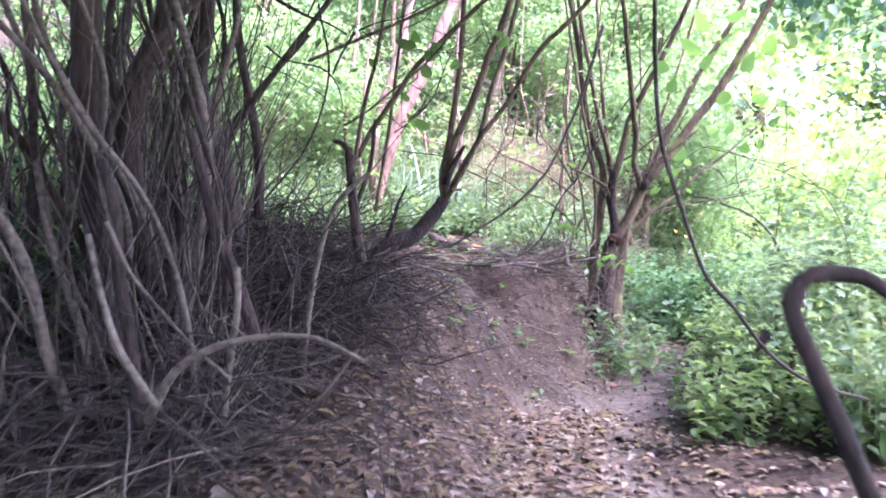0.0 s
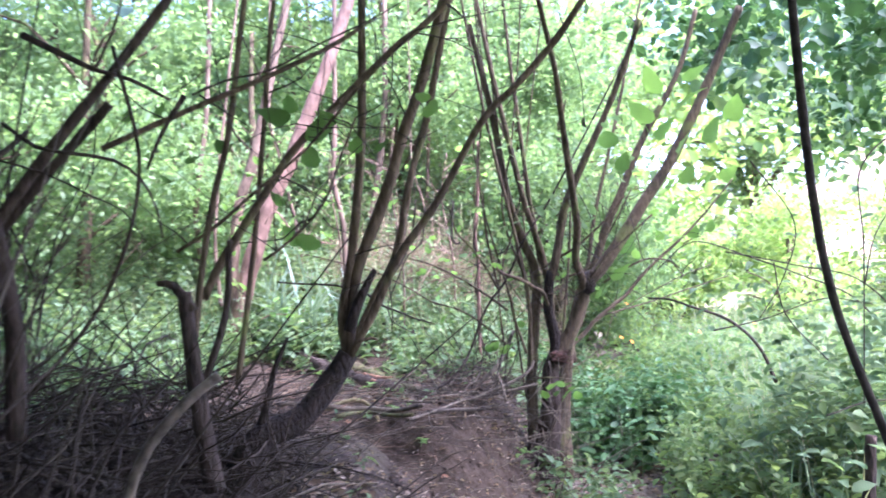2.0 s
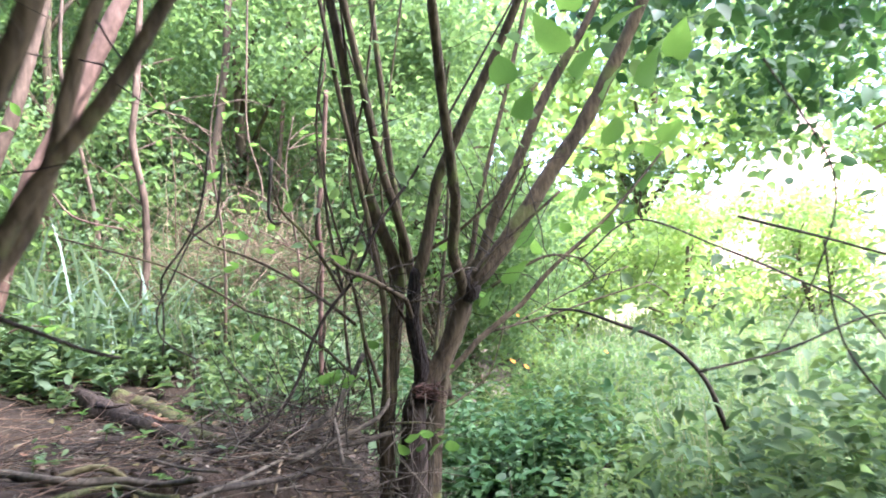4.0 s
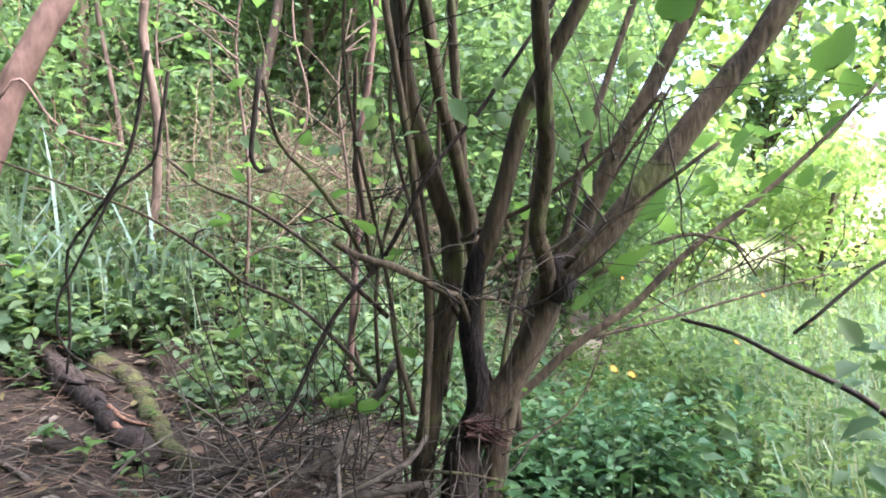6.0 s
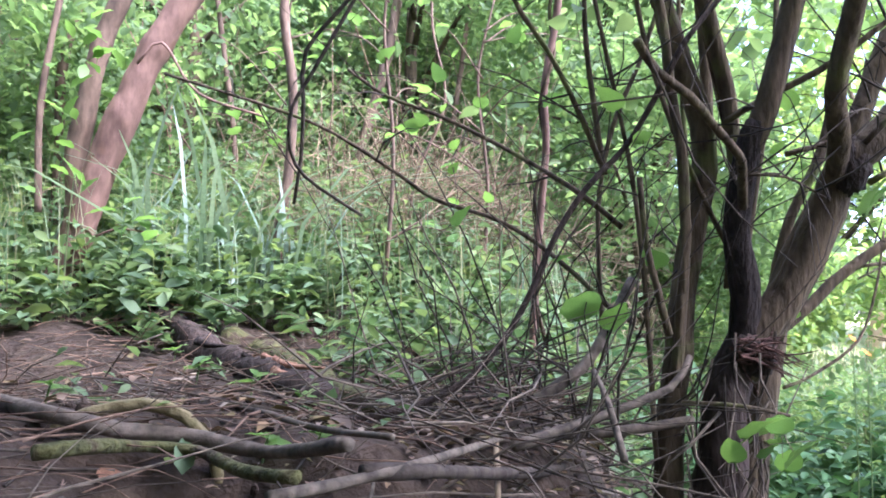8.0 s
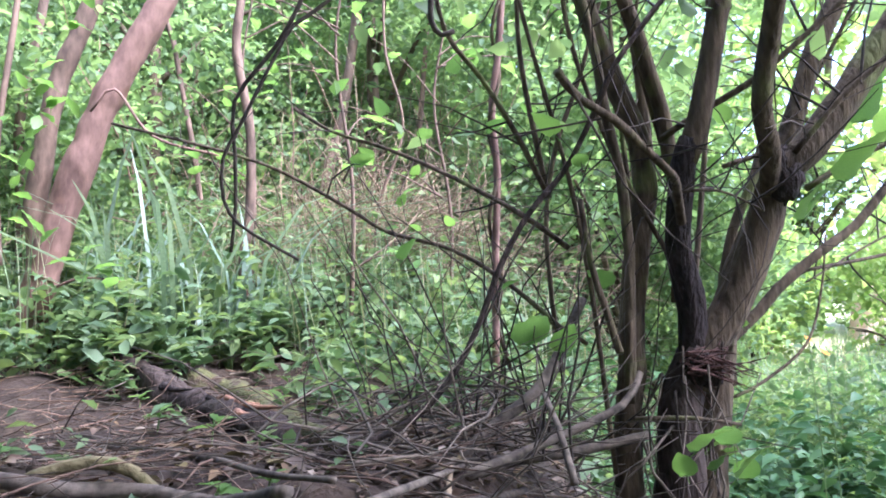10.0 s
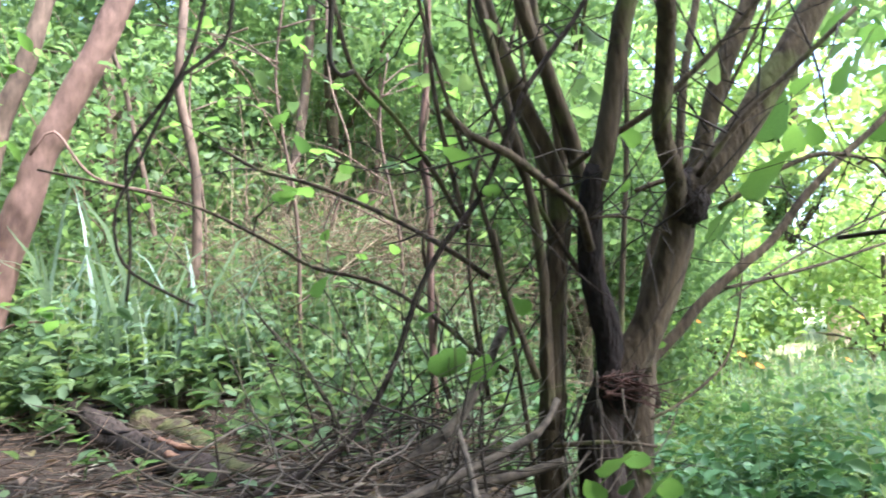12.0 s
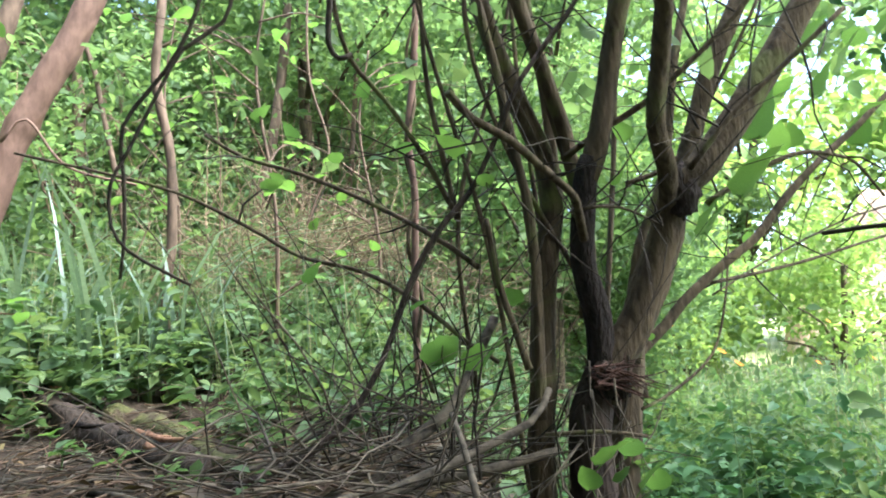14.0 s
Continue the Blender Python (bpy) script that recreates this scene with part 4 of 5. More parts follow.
stem(pale_tree, "branch", [(-0.53, 7.50, 2.15), (-0.43, 7.50, 2.25), (-0.27, 7.50, 2.04), (0.01, 7.50, 1.95)], 0.007, 0.005)
put_leaf(pale_tree, (-0.50, 7.25, 1.48), 0.11, 113, 2, 9, OVAL_LEAF)
put_leaf(pale_tree, (-0.47, 7.25, 1.51), 0.11, 339, 33, -2, OVAL_LEAF)
put_leaf(pale_tree, (-0.44, 7.25, 1.44), 0.11, 278, 21, -6, OVAL_LEAF)
put_leaf(pale_tree, (-0.38, 7.25, 1.41), 0.11, 34, 37, -2, OVAL_LEAF)
put_leaf(pale_tree, (-0.32, 7.25, 1.39), 0.11, 61, 15, -18, OVAL_LEAF)
put_leaf(pale_tree, (-0.48, 7.25, 1.39), 0.11, 17, 32, -8, OVAL_LEAF)
put_leaf(pale_tree, (-0.40, 7.25, 1.36), 0.11, 220, 36, -17, OVAL_LEAF)
put_leaf(pale_tree, (-0.88, 7.50, 2.11), 0.1, 6, 40, -13, OVAL_LEAF)
put_leaf(pale_tree, (-0.82, 7.50, 1.92), 0.1, 87, 42, -1, OVAL_LEAF)
put_leaf(pale_tree, (-0.94, 7.50, 2.25), 0.1, 122, 52, -19, OVAL_LEAF)
put_leaf(pale_tree, (-1.02, 7.50, 1.78), 0.1, 268, 44, 6, OVAL_LEAF)
put_leaf(pale_tree, (-0.76, 7.50, 2.07), 0.1, 27, 70, 19, OVAL_LEAF)
put_leaf(pale_tree, (-0.91, 7.50, 1.57), 0.1, 58, 31, -12, OVAL_LEAF)
put_leaf(pale_tree, (-0.71, 7.50, 1.61), 0.1, 129, 65, 14, OVAL_LEAF)
stem(pale_tree, "branch", [(-0.59, 7.30, 1.38), (-0.52, 7.30, 1.41), (-0.44, 7.30, 1.41), (-0.33, 7.30, 1.39)], 0.006, 0.003)
rng = np.random.default_rng(31)
for k in range(22):
    z = rng.uniform(1.35, 2.7)
    put_leaf(pale_tree, (-0.84 + 0.28 * max(0, z - 2.0) + rng.normal(0, 0.07), 7.62 + rng.normal(0, 0.03), z), rng.uniform(0.06, 0.12), rng.uniform(90, 270), rng.uniform(20, 80), rng.uniform(-25, 25), OVAL_LEAF)
for key in ("pole_a", "pole_b", "pole_c", "pole_d", "pole_e", "pole_f"):
    sapling = thing("sapling", "thin pale sapling trunk on the wooded slope", "tree", (0, 0, 0), "saplings on the slope")
    tree_bark[sapling.name] = SAPLING_BARK
    SAPLINGS = {
        "pole_a": ([(0.08, 7.75, 1.50), (0.11, 7.75, 1.71), (0.12, 7.75, 2.01), (0.11, 7.75, 2.20), (0.06, 7.75, 2.54), (0.10, 7.75, 2.94)], 0.026),
        "pole_b": ([(0.34, 9.50, 1.76), (0.42, 9.50, 2.12), (0.55, 9.50, 2.61), (0.66, 9.50, 3.20), (0.74, 9.50, 3.89)], 0.04),
        "pole_c": ([(-0.29, 8.80, 1.86), (-0.32, 8.80, 2.21), (-0.38, 8.80, 2.57), (-0.44, 8.80, 2.93), (-0.51, 8.80, 3.40)], 0.018),
        "pole_d": ([(0.72, 8.00, 1.73), (0.87, 8.00, 2.20), (0.79, 8.00, 2.64), (0.81, 8.00, 3.21)], 0.008),
        "pole_e": ([(-1.23, 8.60, 1.92), (-1.24, 8.60, 2.44), (-1.14, 8.60, 3.01), (-1.07, 8.60, 3.53)], 0.03),
        "pole_f": ([(1.04, 9.80, 1.71), (1.10, 9.80, 2.22), (1.19, 9.80, 2.93), (1.30, 9.80, 4.08)], 0.022),
    }
    pts, radius = SAPLINGS[key]
    foot = Vector(pts[0])
    base_z = float(height(foot.x, foot.y))
    sapling.location = (foot.x, foot.y, base_z)
    pts = [(foot.x, foot.y, base_z - 0.1)] + pts[0:]
    top = Vector(pts[-1])
    pts.append(tuple(top + Vector((0.1, 0.2, 1.5))))
    stem(sapling, "trunk", pts, radius, radius * 0.7)

def broad_sapling(rng, foot, tall, leafy):
    """A young tree with a few thin branches and broad leaves set along them."""
    x, y = foot
    z = float(height(x, y))
    t = thing("broadleaf_sapling", "young sapling with broad bright green leaves", "tree", (x, y, z), "broadleaf saplings")
    tree_bark[t.name] = SAPLING_BARK
    pts = [(x, y, z - 0.05), (x + 0.04, y, z + tall * 0.4), (x - 0.02, y + 0.03, z + tall * 0.75), (x + 0.05, y, z + tall)]
    stem(t, "trunk", pts, 0.012, 0.005)
    for k in range(9):
        h = rng.uniform(0.2, 0.95)
        a = rng.uniform(0, 6.28)
        start = Vector((x, y, z + tall * h))
        way = Vector((math.cos(a), 0.5 * math.sin(a), rng.uniform(0.0, 0.5))) * rng.uniform(0.35, 0.75)
        stem(t, "branch", [tuple(start), tuple(start + way * 0.5 + Vector((0, 0, 0.05))), tuple(start + way)], 0.005, 0.002)
        for s in range(leafy):
            p = start + way * ((s + 1) / leafy) + Vector((rng.normal(0, 0.04), rng.normal(0, 0.04), rng.normal(0, 0.05)))
            put_leaf(t, p, rng.uniform(0.055, 0.105), rng.uniform(0, 360), rng.uniform(-10, 55), rng.uniform(-25, 25), OVAL_LEAF if rng.uniform() < 0.3 else HEART_LEAF)


rng = np.random.default_rng(21)
broad_sapling(rng, (0.55, 7.5), 1.9, 3)
broad_sapling(rng, (1.05, 7.9), 1.7, 3)
broad_sapling(rng, (0.05, 8.2), 1.8, 3)

# ---- brush heaped against the tree ----
brush = thing("brush_pile", "heap of dead grey sticks against the tree foot", "brushwood", (0.9, 5.8, 0.6))
tree_bark[brush.name] = GREY_TWIG
stem(brush, "branch", [(0.73, 5.85, 0.81), (0.87, 5.95, 0.91), (1.02, 6.00, 1.01), (1.17, 6.10, 1.22)], 0.017, 0.013)
stem(brush, "branch", [(0.77, 5.70, 0.85), (0.96, 5.80, 0.89), (1.17, 5.85, 0.96), (1.24, 5.90, 1.03)], 0.012, 0.009)
stem(brush, "branch", [(0.97, 5.60, 0.84), (0.97, 5.70, 0.94), (0.97, 5.80, 1.00)], 0.008, 0.006)
stem(brush, "branch", [(0.86, 5.90, 0.84), (1.05, 5.90, 0.85), (1.25, 5.90, 0.88)], 0.013, 0.011)
rng = np.random.default_rng(8)
lines = []
for _ in range(200):
    u = rng.uniform(0, 1)
    p = Vector((0.45 + 0.95 * u + rng.normal(0, 0.1), 5.85 + 0.22 * rng.normal(0, 1), 0))
    p.z = float(height(p.x, p.y)) + rng.uniform(0, 0.1 + 0.3 * u * u)
    way = Vector((rng.uniform(0.2, 1) * rng.choice([-1, 1], p=[0.35, 0.65]), rng.normal(0, 0.5), rng.uniform(-0.15, 0.45)))
    lines.append((p - brush.location, way, rng.uniform(0.25, 0.75), rng.uniform(0.002, 0.006), 0.03))
v, f = twig_mesh(rng, lines)
mesh_object("stick_tangle", v, f, GREY_TWIG, brush, "thin tangled dead sticks", "stuff")
lines = []
for _ in range(30):
    p = Vector((0.95 + rng.normal(0, 0.22), 6.1 + rng.normal(0, 0.15), 0.85))
    lines.append((p - brush.location, (rng.normal(0, 0.25), rng.normal(0, 0.2), 1), rng.uniform(0.4, 1.0), rng.uniform(0.002, 0.005), 0.0))
v, f = twig_mesh(rng, lines)
mesh_object("shoot_tangle", v, f, DARK_TWIG, brush, "upright dead shoots", "stuff")


# ---- dense dead thicket beside the start of the walk ----
thicket = thing("dead_thicket", "dense grey tangle of dead upright stems and creepers", "thicket", (-1.2, 2.6, 0.5))
tree_bark[thicket.name] = DARK_BARK
stem(thicket, "stem", [(-1.33, 2.60, 0.89), (-1.40, 2.60, 1.23), (-1.44, 2.60, 1.60), (-1.43, 2.60, 2.00), (-1.43, 2.60, 2.36), (-1.42, 2.6, 3.0)], 0.07, 0.055)
stem(thicket, "stem", [(-1.24, 2.70, 1.04), (-1.32, 2.70, 1.54), (-1.28, 2.70, 1.85), (-1.16, 2.70, 2.09), (-1.08, 2.70, 2.38), (-1.02, 2.7, 3.0)], 0.06, 0.05)
stem(thicket, "stem", [(-1.12, 2.80, 0.89), (-1.13, 2.80, 1.27), (-1.17, 2.80, 1.60), (-1.02, 2.80, 1.98), (-0.97, 2.80, 2.41)], 0.03, 0.03)
stem(thicket, "stem", [(-0.95, 3.00, 1.21), (-1.01, 3.00, 1.56), (-1.10, 3.00, 1.86), (-1.10, 3.00, 2.16), (-1.09, 3.00, 2.48), (-1.08, 3.0, 3.1)], 0.05, 0.042)
stem(thicket, "stem", [(-0.92, 3.30, 1.28), (-0.91, 3.30, 1.61), (-0.96, 3.30, 1.94), (-1.00, 3.30, 2.22), (-1.00, 3.30, 2.52)], 0.028, 0.02)
stem(thicket, "stem", [(-0.65, 2.20, 0.85), (-0.71, 2.20, 1.05), (-0.78, 2.20, 1.24), (-0.83, 2.20, 1.44), (-0.87, 2.20, 1.63)], 0.028, 0.02)
stem(thicket, "stem", [(-0.96, 1.90, 0.62), (-0.99, 1.90, 0.93), (-1.02, 1.90, 1.15), (-1.02, 1.90, 1.32), (-1.06, 1.90, 1.51)], 0.024, 0.018)
stem(thicket, "branch", [(-0.86, 1.70, 0.70), (-0.77, 1.70, 0.85), (-0.68, 1.70, 0.91), (-0.60, 1.70, 0.94), (-0.47, 1.70, 0.96), (-0.33, 1.70, 0.95), (-0.19, 1.70, 0.88)], 0.017, 0.005)
stem(thicket, "branch", [(-0.57, 2.60, 0.56), (-0.55, 2.60, 0.79), (-0.51, 2.60, 1.04), (-0.44, 2.60, 1.30), (-0.35, 2.60, 1.42), (-0.27, 2.60, 1.48)], 0.014, 0.011)
stem(thicket, "branch", [(-0.96, 1.70, 1.31), (-0.89, 1.70, 1.15), (-0.78, 1.70, 1.01), (-0.70, 1.70, 0.92), (-0.60, 1.70, 0.83)], 0.007, 0.006)
stem(thicket, "branch", [(-0.49, 2.20, 0.58), (-0.39, 2.20, 0.68), (-0.28, 2.20, 0.82)], 0.008, 0.006)
stem(thicket, "branch", [(-0.60, 1.80, 1.16), (-0.60, 1.80, 1.04), (-0.63, 1.80, 0.85), (-0.66, 1.80, 0.65)], 0.012, 0.012)
stem(thicket, "branch", [(-0.92, 1.50, 1.28), (-0.89, 1.50, 1.11), (-0.84, 1.50, 0.95), (-0.74, 1.50, 0.79)], 0.009, 0.012)
for o in thicket.children:
    if o.name.split(".")[0] == "branch":
        o.data.materials[0] = GREY_TWIG
rng = np.random.default_rng(9)
lines, dark_lines = [], []
for k in range(66):
    y = rng.uniform(2.0, 4.6)
    x = -0.6 - 0.24 * (y - 1.0) - abs(rng.normal(0, 0.5))
    z = float(height(x, y))
    pts, q = [], Vector((x, y, z - 0.05))
    way = Vector((rng.normal(0, 0.25), rng.normal(0, 0.2), 1))
    for s in range(6):
        pts.append(tuple(q))
        q = q + way * rng.uniform(0.3, 0.5)
        way = (way + Vector((rng.normal(0, 0.3), rng.normal(0, 0.25), 0.1))).normalized()
    r = rng.uniform(0.006, 0.026)
    stem(thicket, "dead_stem", pts, r, r * 0.6, DARK_BARK if k % 3 else GREY_TWIG)
for k in range(560):
    y = rng.uniform(1.9, 4.8)
    x = -0.5 - 0.24 * (y - 1.0) * 0.9 - abs(rng.normal(0, 0.75))
    z = float(height(x, y))
    p = Vector((x, y, z + abs(rng.normal(0, 0.5)))) - thicket.location
    up = rng.choice([-1, 1])
    way = (rng.normal(0, 0.13), rng.normal(0, 0.13), 1.0)
    row = (p, way, rng.uniform(0.5, 1.7), rng.uniform(0.002, 0.0075), rng.normal(0, 0.05))
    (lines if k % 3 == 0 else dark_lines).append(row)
# Low twigs, mostly dark: the shade of the hollow is put into their colour.
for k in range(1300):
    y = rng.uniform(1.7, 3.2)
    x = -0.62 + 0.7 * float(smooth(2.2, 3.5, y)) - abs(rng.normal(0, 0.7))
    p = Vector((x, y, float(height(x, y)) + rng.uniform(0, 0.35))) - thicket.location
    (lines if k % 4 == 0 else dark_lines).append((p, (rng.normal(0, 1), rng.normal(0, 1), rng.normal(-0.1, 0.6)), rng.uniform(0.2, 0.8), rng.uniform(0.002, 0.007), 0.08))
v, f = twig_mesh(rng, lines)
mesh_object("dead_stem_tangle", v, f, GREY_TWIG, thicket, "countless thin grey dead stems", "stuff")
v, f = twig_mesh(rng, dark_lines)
mesh_object("dark_stem_tangle", v, f, DARK_TWIG, thicket, "thin stems in a dark twig colour that stands for shade", "stuff")
lines = []
for k in range(1300):
    y = rng.uniform(2.9, 4.3)
    x = rng.uniform(-1.6, -0.3 + 0.1 * (y - 3))
    z = float(height(x, y)) + rng.uniform(-0.05, 0.12) + 0.4 * rng.uniform(0, 1) * float(smooth(-0.1, -0.8, np.array(x)))
    lines.append(((x, y, z), (rng.normal(0.1, 0.3), rng.normal(-0.3, 0.2), rng.choice([-1.0, -1.0, 0.5])), rng.uniform(0.15, 0.5), rng.uniform(0.0015, 0.0045), 0.1))
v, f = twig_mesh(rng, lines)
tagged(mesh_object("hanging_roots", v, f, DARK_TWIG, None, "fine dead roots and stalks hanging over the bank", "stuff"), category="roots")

lines = []
for k in range(650):
    y = rng.uniform(2.9, 4.05)
    x = rng.uniform(-1.7, -0.28 + 0.12 * (y - 3))
    z = float(height(x, y)) + rng.uniform(0, 0.55) * float(smooth(-0.2, -0.9, np.array(x)) * 0.7 + 0.3)
    lines.append(((x, y, z), (rng.normal(0.1, 0.8), rng.normal(0, 0.5), rng.normal(-0.25, 0.4)), rng.uniform(0.25, 0.75), rng.uniform(0.002, 0.007), 0.05))
for k in range(1500):
    y = rng.uniform(2.7, 5.0)
    x = rng.uniform(-1.7, -0.3 - 0.2 * abs(y - 3.7))
    z = float(height(x, y)) + rng.uniform(0, 0.35)
    lines.append(((x, y, z), (rng.normal(0.1, 0.6), rng.normal(0, 0.4), rng.uniform(-0.4, 0.35)), rng.uniform(0.25, 0.8), rng.uniform(0.002, 0.007), 0.05))
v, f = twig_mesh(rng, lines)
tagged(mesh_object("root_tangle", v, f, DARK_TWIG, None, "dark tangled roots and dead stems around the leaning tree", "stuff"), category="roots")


# ---- fallen wood on the bank ----
def fallen(name, label, pts, r0, r1, mat, category="branch", knob=0.25):
    ob = thing(name, label, category, pts[0])
    tree_bark[ob.name] = mat
    v, f = tube([Vector(p) - Vector(pts[0]) for p in pts], r0, r1, 10, 0.04, knob)
    mesh_object("wood", v, f, mat, ob)
    return ob


fallen("fallen_log", "rotten dark log with peeling bark on the bank", [(-0.42, 7.49, 1.12), (-0.19, 7.06, 1.03), (-0.07, 6.92, 0.95), (0.06, 6.74, 0.93), (0.22, 6.46, 0.91), (0.38, 6.22, 0.87)], 0.042, 0.05, DARK_BARK, "log", 0.55)
fallen("mossy_log", "mossy half-buried log beside the rotten one", [(-0.06, 7.10, 0.98), (0.08, 7.10, 0.96), (0.24, 6.77, 0.93), (0.38, 6.38, 0.88), (0.51, 6.16, 0.86)], 0.05, 0.036, MOSS, "log", 0.4)
fallen("fallen_branch", "pale root running along the bank edge", [(-0.40, 5.92, 0.91), (-0.09, 5.58, 0.92), (0.02, 5.60, 0.89), (0.13, 5.61, 0.88), (0.29, 5.51, 0.87), (0.43, 5.30, 0.92)], 0.018, 0.012, GREY_TWIG, "branch")
fallen("fallen_branch", "mossy pale root curving over the bank edge", [(-0.05, 5.38, 0.89), (0.01, 5.43, 0.89), (0.06, 5.56, 0.87), (0.16, 5.57, 0.86), (0.27, 5.35, 0.87), (0.36, 5.21, 0.89)], 0.012, 0.01, MOSS, "branch")
fallen("fallen_branch", "straight dead stick across the bank", [(0.33, 5.14, 0.88), (0.42, 5.22, 0.88), (0.56, 5.34, 0.89), (0.78, 5.82, 0.85)], 0.009, 0.006, GREY_TWIG, "branch")
fallen("fallen_branch", "thin dead stick across the bank", [(-0.10, 6.26, 0.88), (0.20, 5.86, 0.90), (0.37, 5.59, 0.90), (0.50, 5.37, 0.92)], 0.009, 0.006, GREY_TWIG, "branch")
fallen("fallen_branch", "dark dead branch lying against the tree", [(0.45, 5.25, 0.89), (0.59, 5.35, 0.87), (0.86, 5.80, 0.78), (1.81, 7.78, 0.44)], 0.012, 0.01, DARK_TWIG, "branch")
fallen("fallen_branch", "thin dry stalk lying on the bank", [(0.69, 5.45, 0.80), (0.74, 5.74, 0.85), (0.89, 6.53, 0.86)], 0.006, 0.005, STRAW, "branch")
log = bpy.data.objects["fallen_log"]
rng = np.random.default_rng(10)
span = log.children[0].data.vertices
for k in range(34):
    q = span[int(rng.integers(len(span)))]
    v, f = tube([q.co * 0.98, q.co + q.normal * 0.012 + Vector((0.06, -0.05, 0.0)) * rng.uniform(0.4, 1), q.co + q.normal * 0.02 + Vector((0.16, -0.13, 0.01)) * rng.uniform(0.5, 1)],
                rng.uniform(0.006, 0.018), 0.003, 5, 0.03, 0.4)
    mesh_object("splinter", v, f, (RAW_WOOD, BLACK_BARK, DARK_BARK)[k % 3], log, ("split reddish wood", "near-black splinter", "")[k % 3])


# ---- seedlings, single dead leaves, a pale scrap ----
def seedling(place, size, turn):
    size *= 0.75
    place = (place[0], place[1], float(height(place[0], place[1])))
    ob = thing("seedling", "small green seedling on the bare bank", "plant", place, "seedlings on the bank")
    v, f = tube([(0, 0, -0.02), (0.005, 0.004, size * 0.6), (0.012, 0.0, size * 1.1)], 0.003, 0.002, 5, 0.03)
    mesh_object("stalk", v, f, NETTLE, ob)
    for k in range(4):
        leaf = new("leaf", OVAL_LEAF if k % 2 else HEART_LEAF)
        leaf.parent = ob
        leaf.matrix_basis = Matrix.Translation((0.01, 0, size * (0.7 + 0.12 * k))) @ pose(0, 0, 0, 12 + 6 * k, 8, turn + 93 * k) @ Matrix.Scale(size * (1.2 - 0.12 * k), 4)


def dead_leaf(place, size, turn, mat, name="dead_leaf", label="curled brown dead leaf on the bank"):
    place = (place[0], place[1], float(height(place[0], place[1])) + 0.015)
    me = HEART_LEAF.copy()
    me.materials[0] = mat
    ob = new(name, me)
    ob.matrix_basis = Matrix.Translation(place) @ pose(0, 0, 0, 14, 20, turn) @ Matrix.Scale(size, 4)
    tagged(ob, label, "leaf", "single dead leaves" if name == "dead_leaf" else "")


RUST = material("rust_leaf", (0.1, 0.05, 0.028), (0.28, 0.15, 0.08), 0.8, 30, 0.3)
CREAM = material("cream_leaf", (0.5, 0.5, 0.42), (0.7, 0.7, 0.62), 0.7, 30, 0.2)
seedling((-0.17, 6.86, 0.925), 0.06, 0)
seedling((0.01, 6.32, 0.904), 0.07, 50)
seedling((0.17, 6.22, 0.880), 0.075, 100)
seedling((0.29, 6.22, 0.837), 0.07, 150)
seedling((0.41, 5.39, 0.906), 0.06, 200)
seedling((0.27, 5.62, 0.887), 0.06, 250)
seedling((-0.18, 5.77, 0.918), 0.05, 300)
seedling((0.37, 5.61, 0.894), 0.05, 350)
seedling((0.34, 4.73, 0.708), 0.09, 0)
seedling((0.58, 5.06, 0.596), 0.09, 70)
seedling((1.09, 5.83, 0.440), 0.09, 140)
seedling((0.05, 3.93, 0.588), 0.09, 210)
seedling((0.93, 5.37, 0.272), 0.09, 280)
seedling((0.15, 4.26, 0.649), 0.09, 350)
dead_leaf((-0.34, 6.38, 0.862), 0.045, 0, RUST)
dead_leaf((0.45, 5.27, 0.903), 0.045, 80, RUST)
dead_leaf((0.04, 5.67, 0.904), 0.045, 160, RUST)
dead_leaf((0.50, 5.26, 0.885), 0.045, 240, RUST)
dead_leaf((0.01, 5.52, 0.904), 0.045, 320, RUST)
dead_leaf((0.29, 4.07, 0.220), 0.065, 0, RUST)
dead_leaf((0.05, 3.22, 0.326), 0.065, 80, RUST)
dead_leaf((0.64, 4.40, 0.016), 0.065, 160, RUST)
dead_leaf((0.51, 3.69, 0.005), 0.065, 240, RUST)
dead_leaf((1.20, 4.98, 0.001), 0.065, 320, RUST)
dead_leaf((0.17, 4.01, 0.413), 0.065, 400, RUST)
dead_leaf((1.53, 3.84, 0.005), 0.065, 480, RUST)
dead_leaf((-0.41, 7.28, 1.069), 0.1, 30, CREAM, "pale_leaf", "pale cream leaf lying beside the log")


# ---- litter ----
rng = np.random.default_rng(11)
n = 9000
y = rng.uniform(0.5, 8.2, n)
x = np.interp(y, PATH_Y, PATH_X) - rng.normal(0.35, 0.95, n)
size = np.where(np.abs(y - 4.9) < 0.75, 0.024, 0.05)
ey = rng.uniform(1.6, 4.3, 3600)
ex = np.interp(ey, PATH_Y, PATH_X) - rng.uniform(-0.1, 1.2, 3600)
fy = rng.uniform(4.2, 6.2, 1300)
fx = np.interp(fy, PATH_Y, PATH_X) - rng.uniform(0.2, 1.1, 1300)
x, y, size = np.concatenate([x, ex, fx]), np.concatenate([y, ey, fy]), np.concatenate([size, rng.uniform(0.025, 0.075, 3600), rng.uniform(0.02, 0.04, 1300)])
leaves("leaf_litter", np.stack([x, y, height(x, y) + 0.014], 1), size, LITTER, rng, None, "dry brown fallen leaves scattered over the earth", 0.85, 0.55, 0.35, "leaf litter")
lines = []
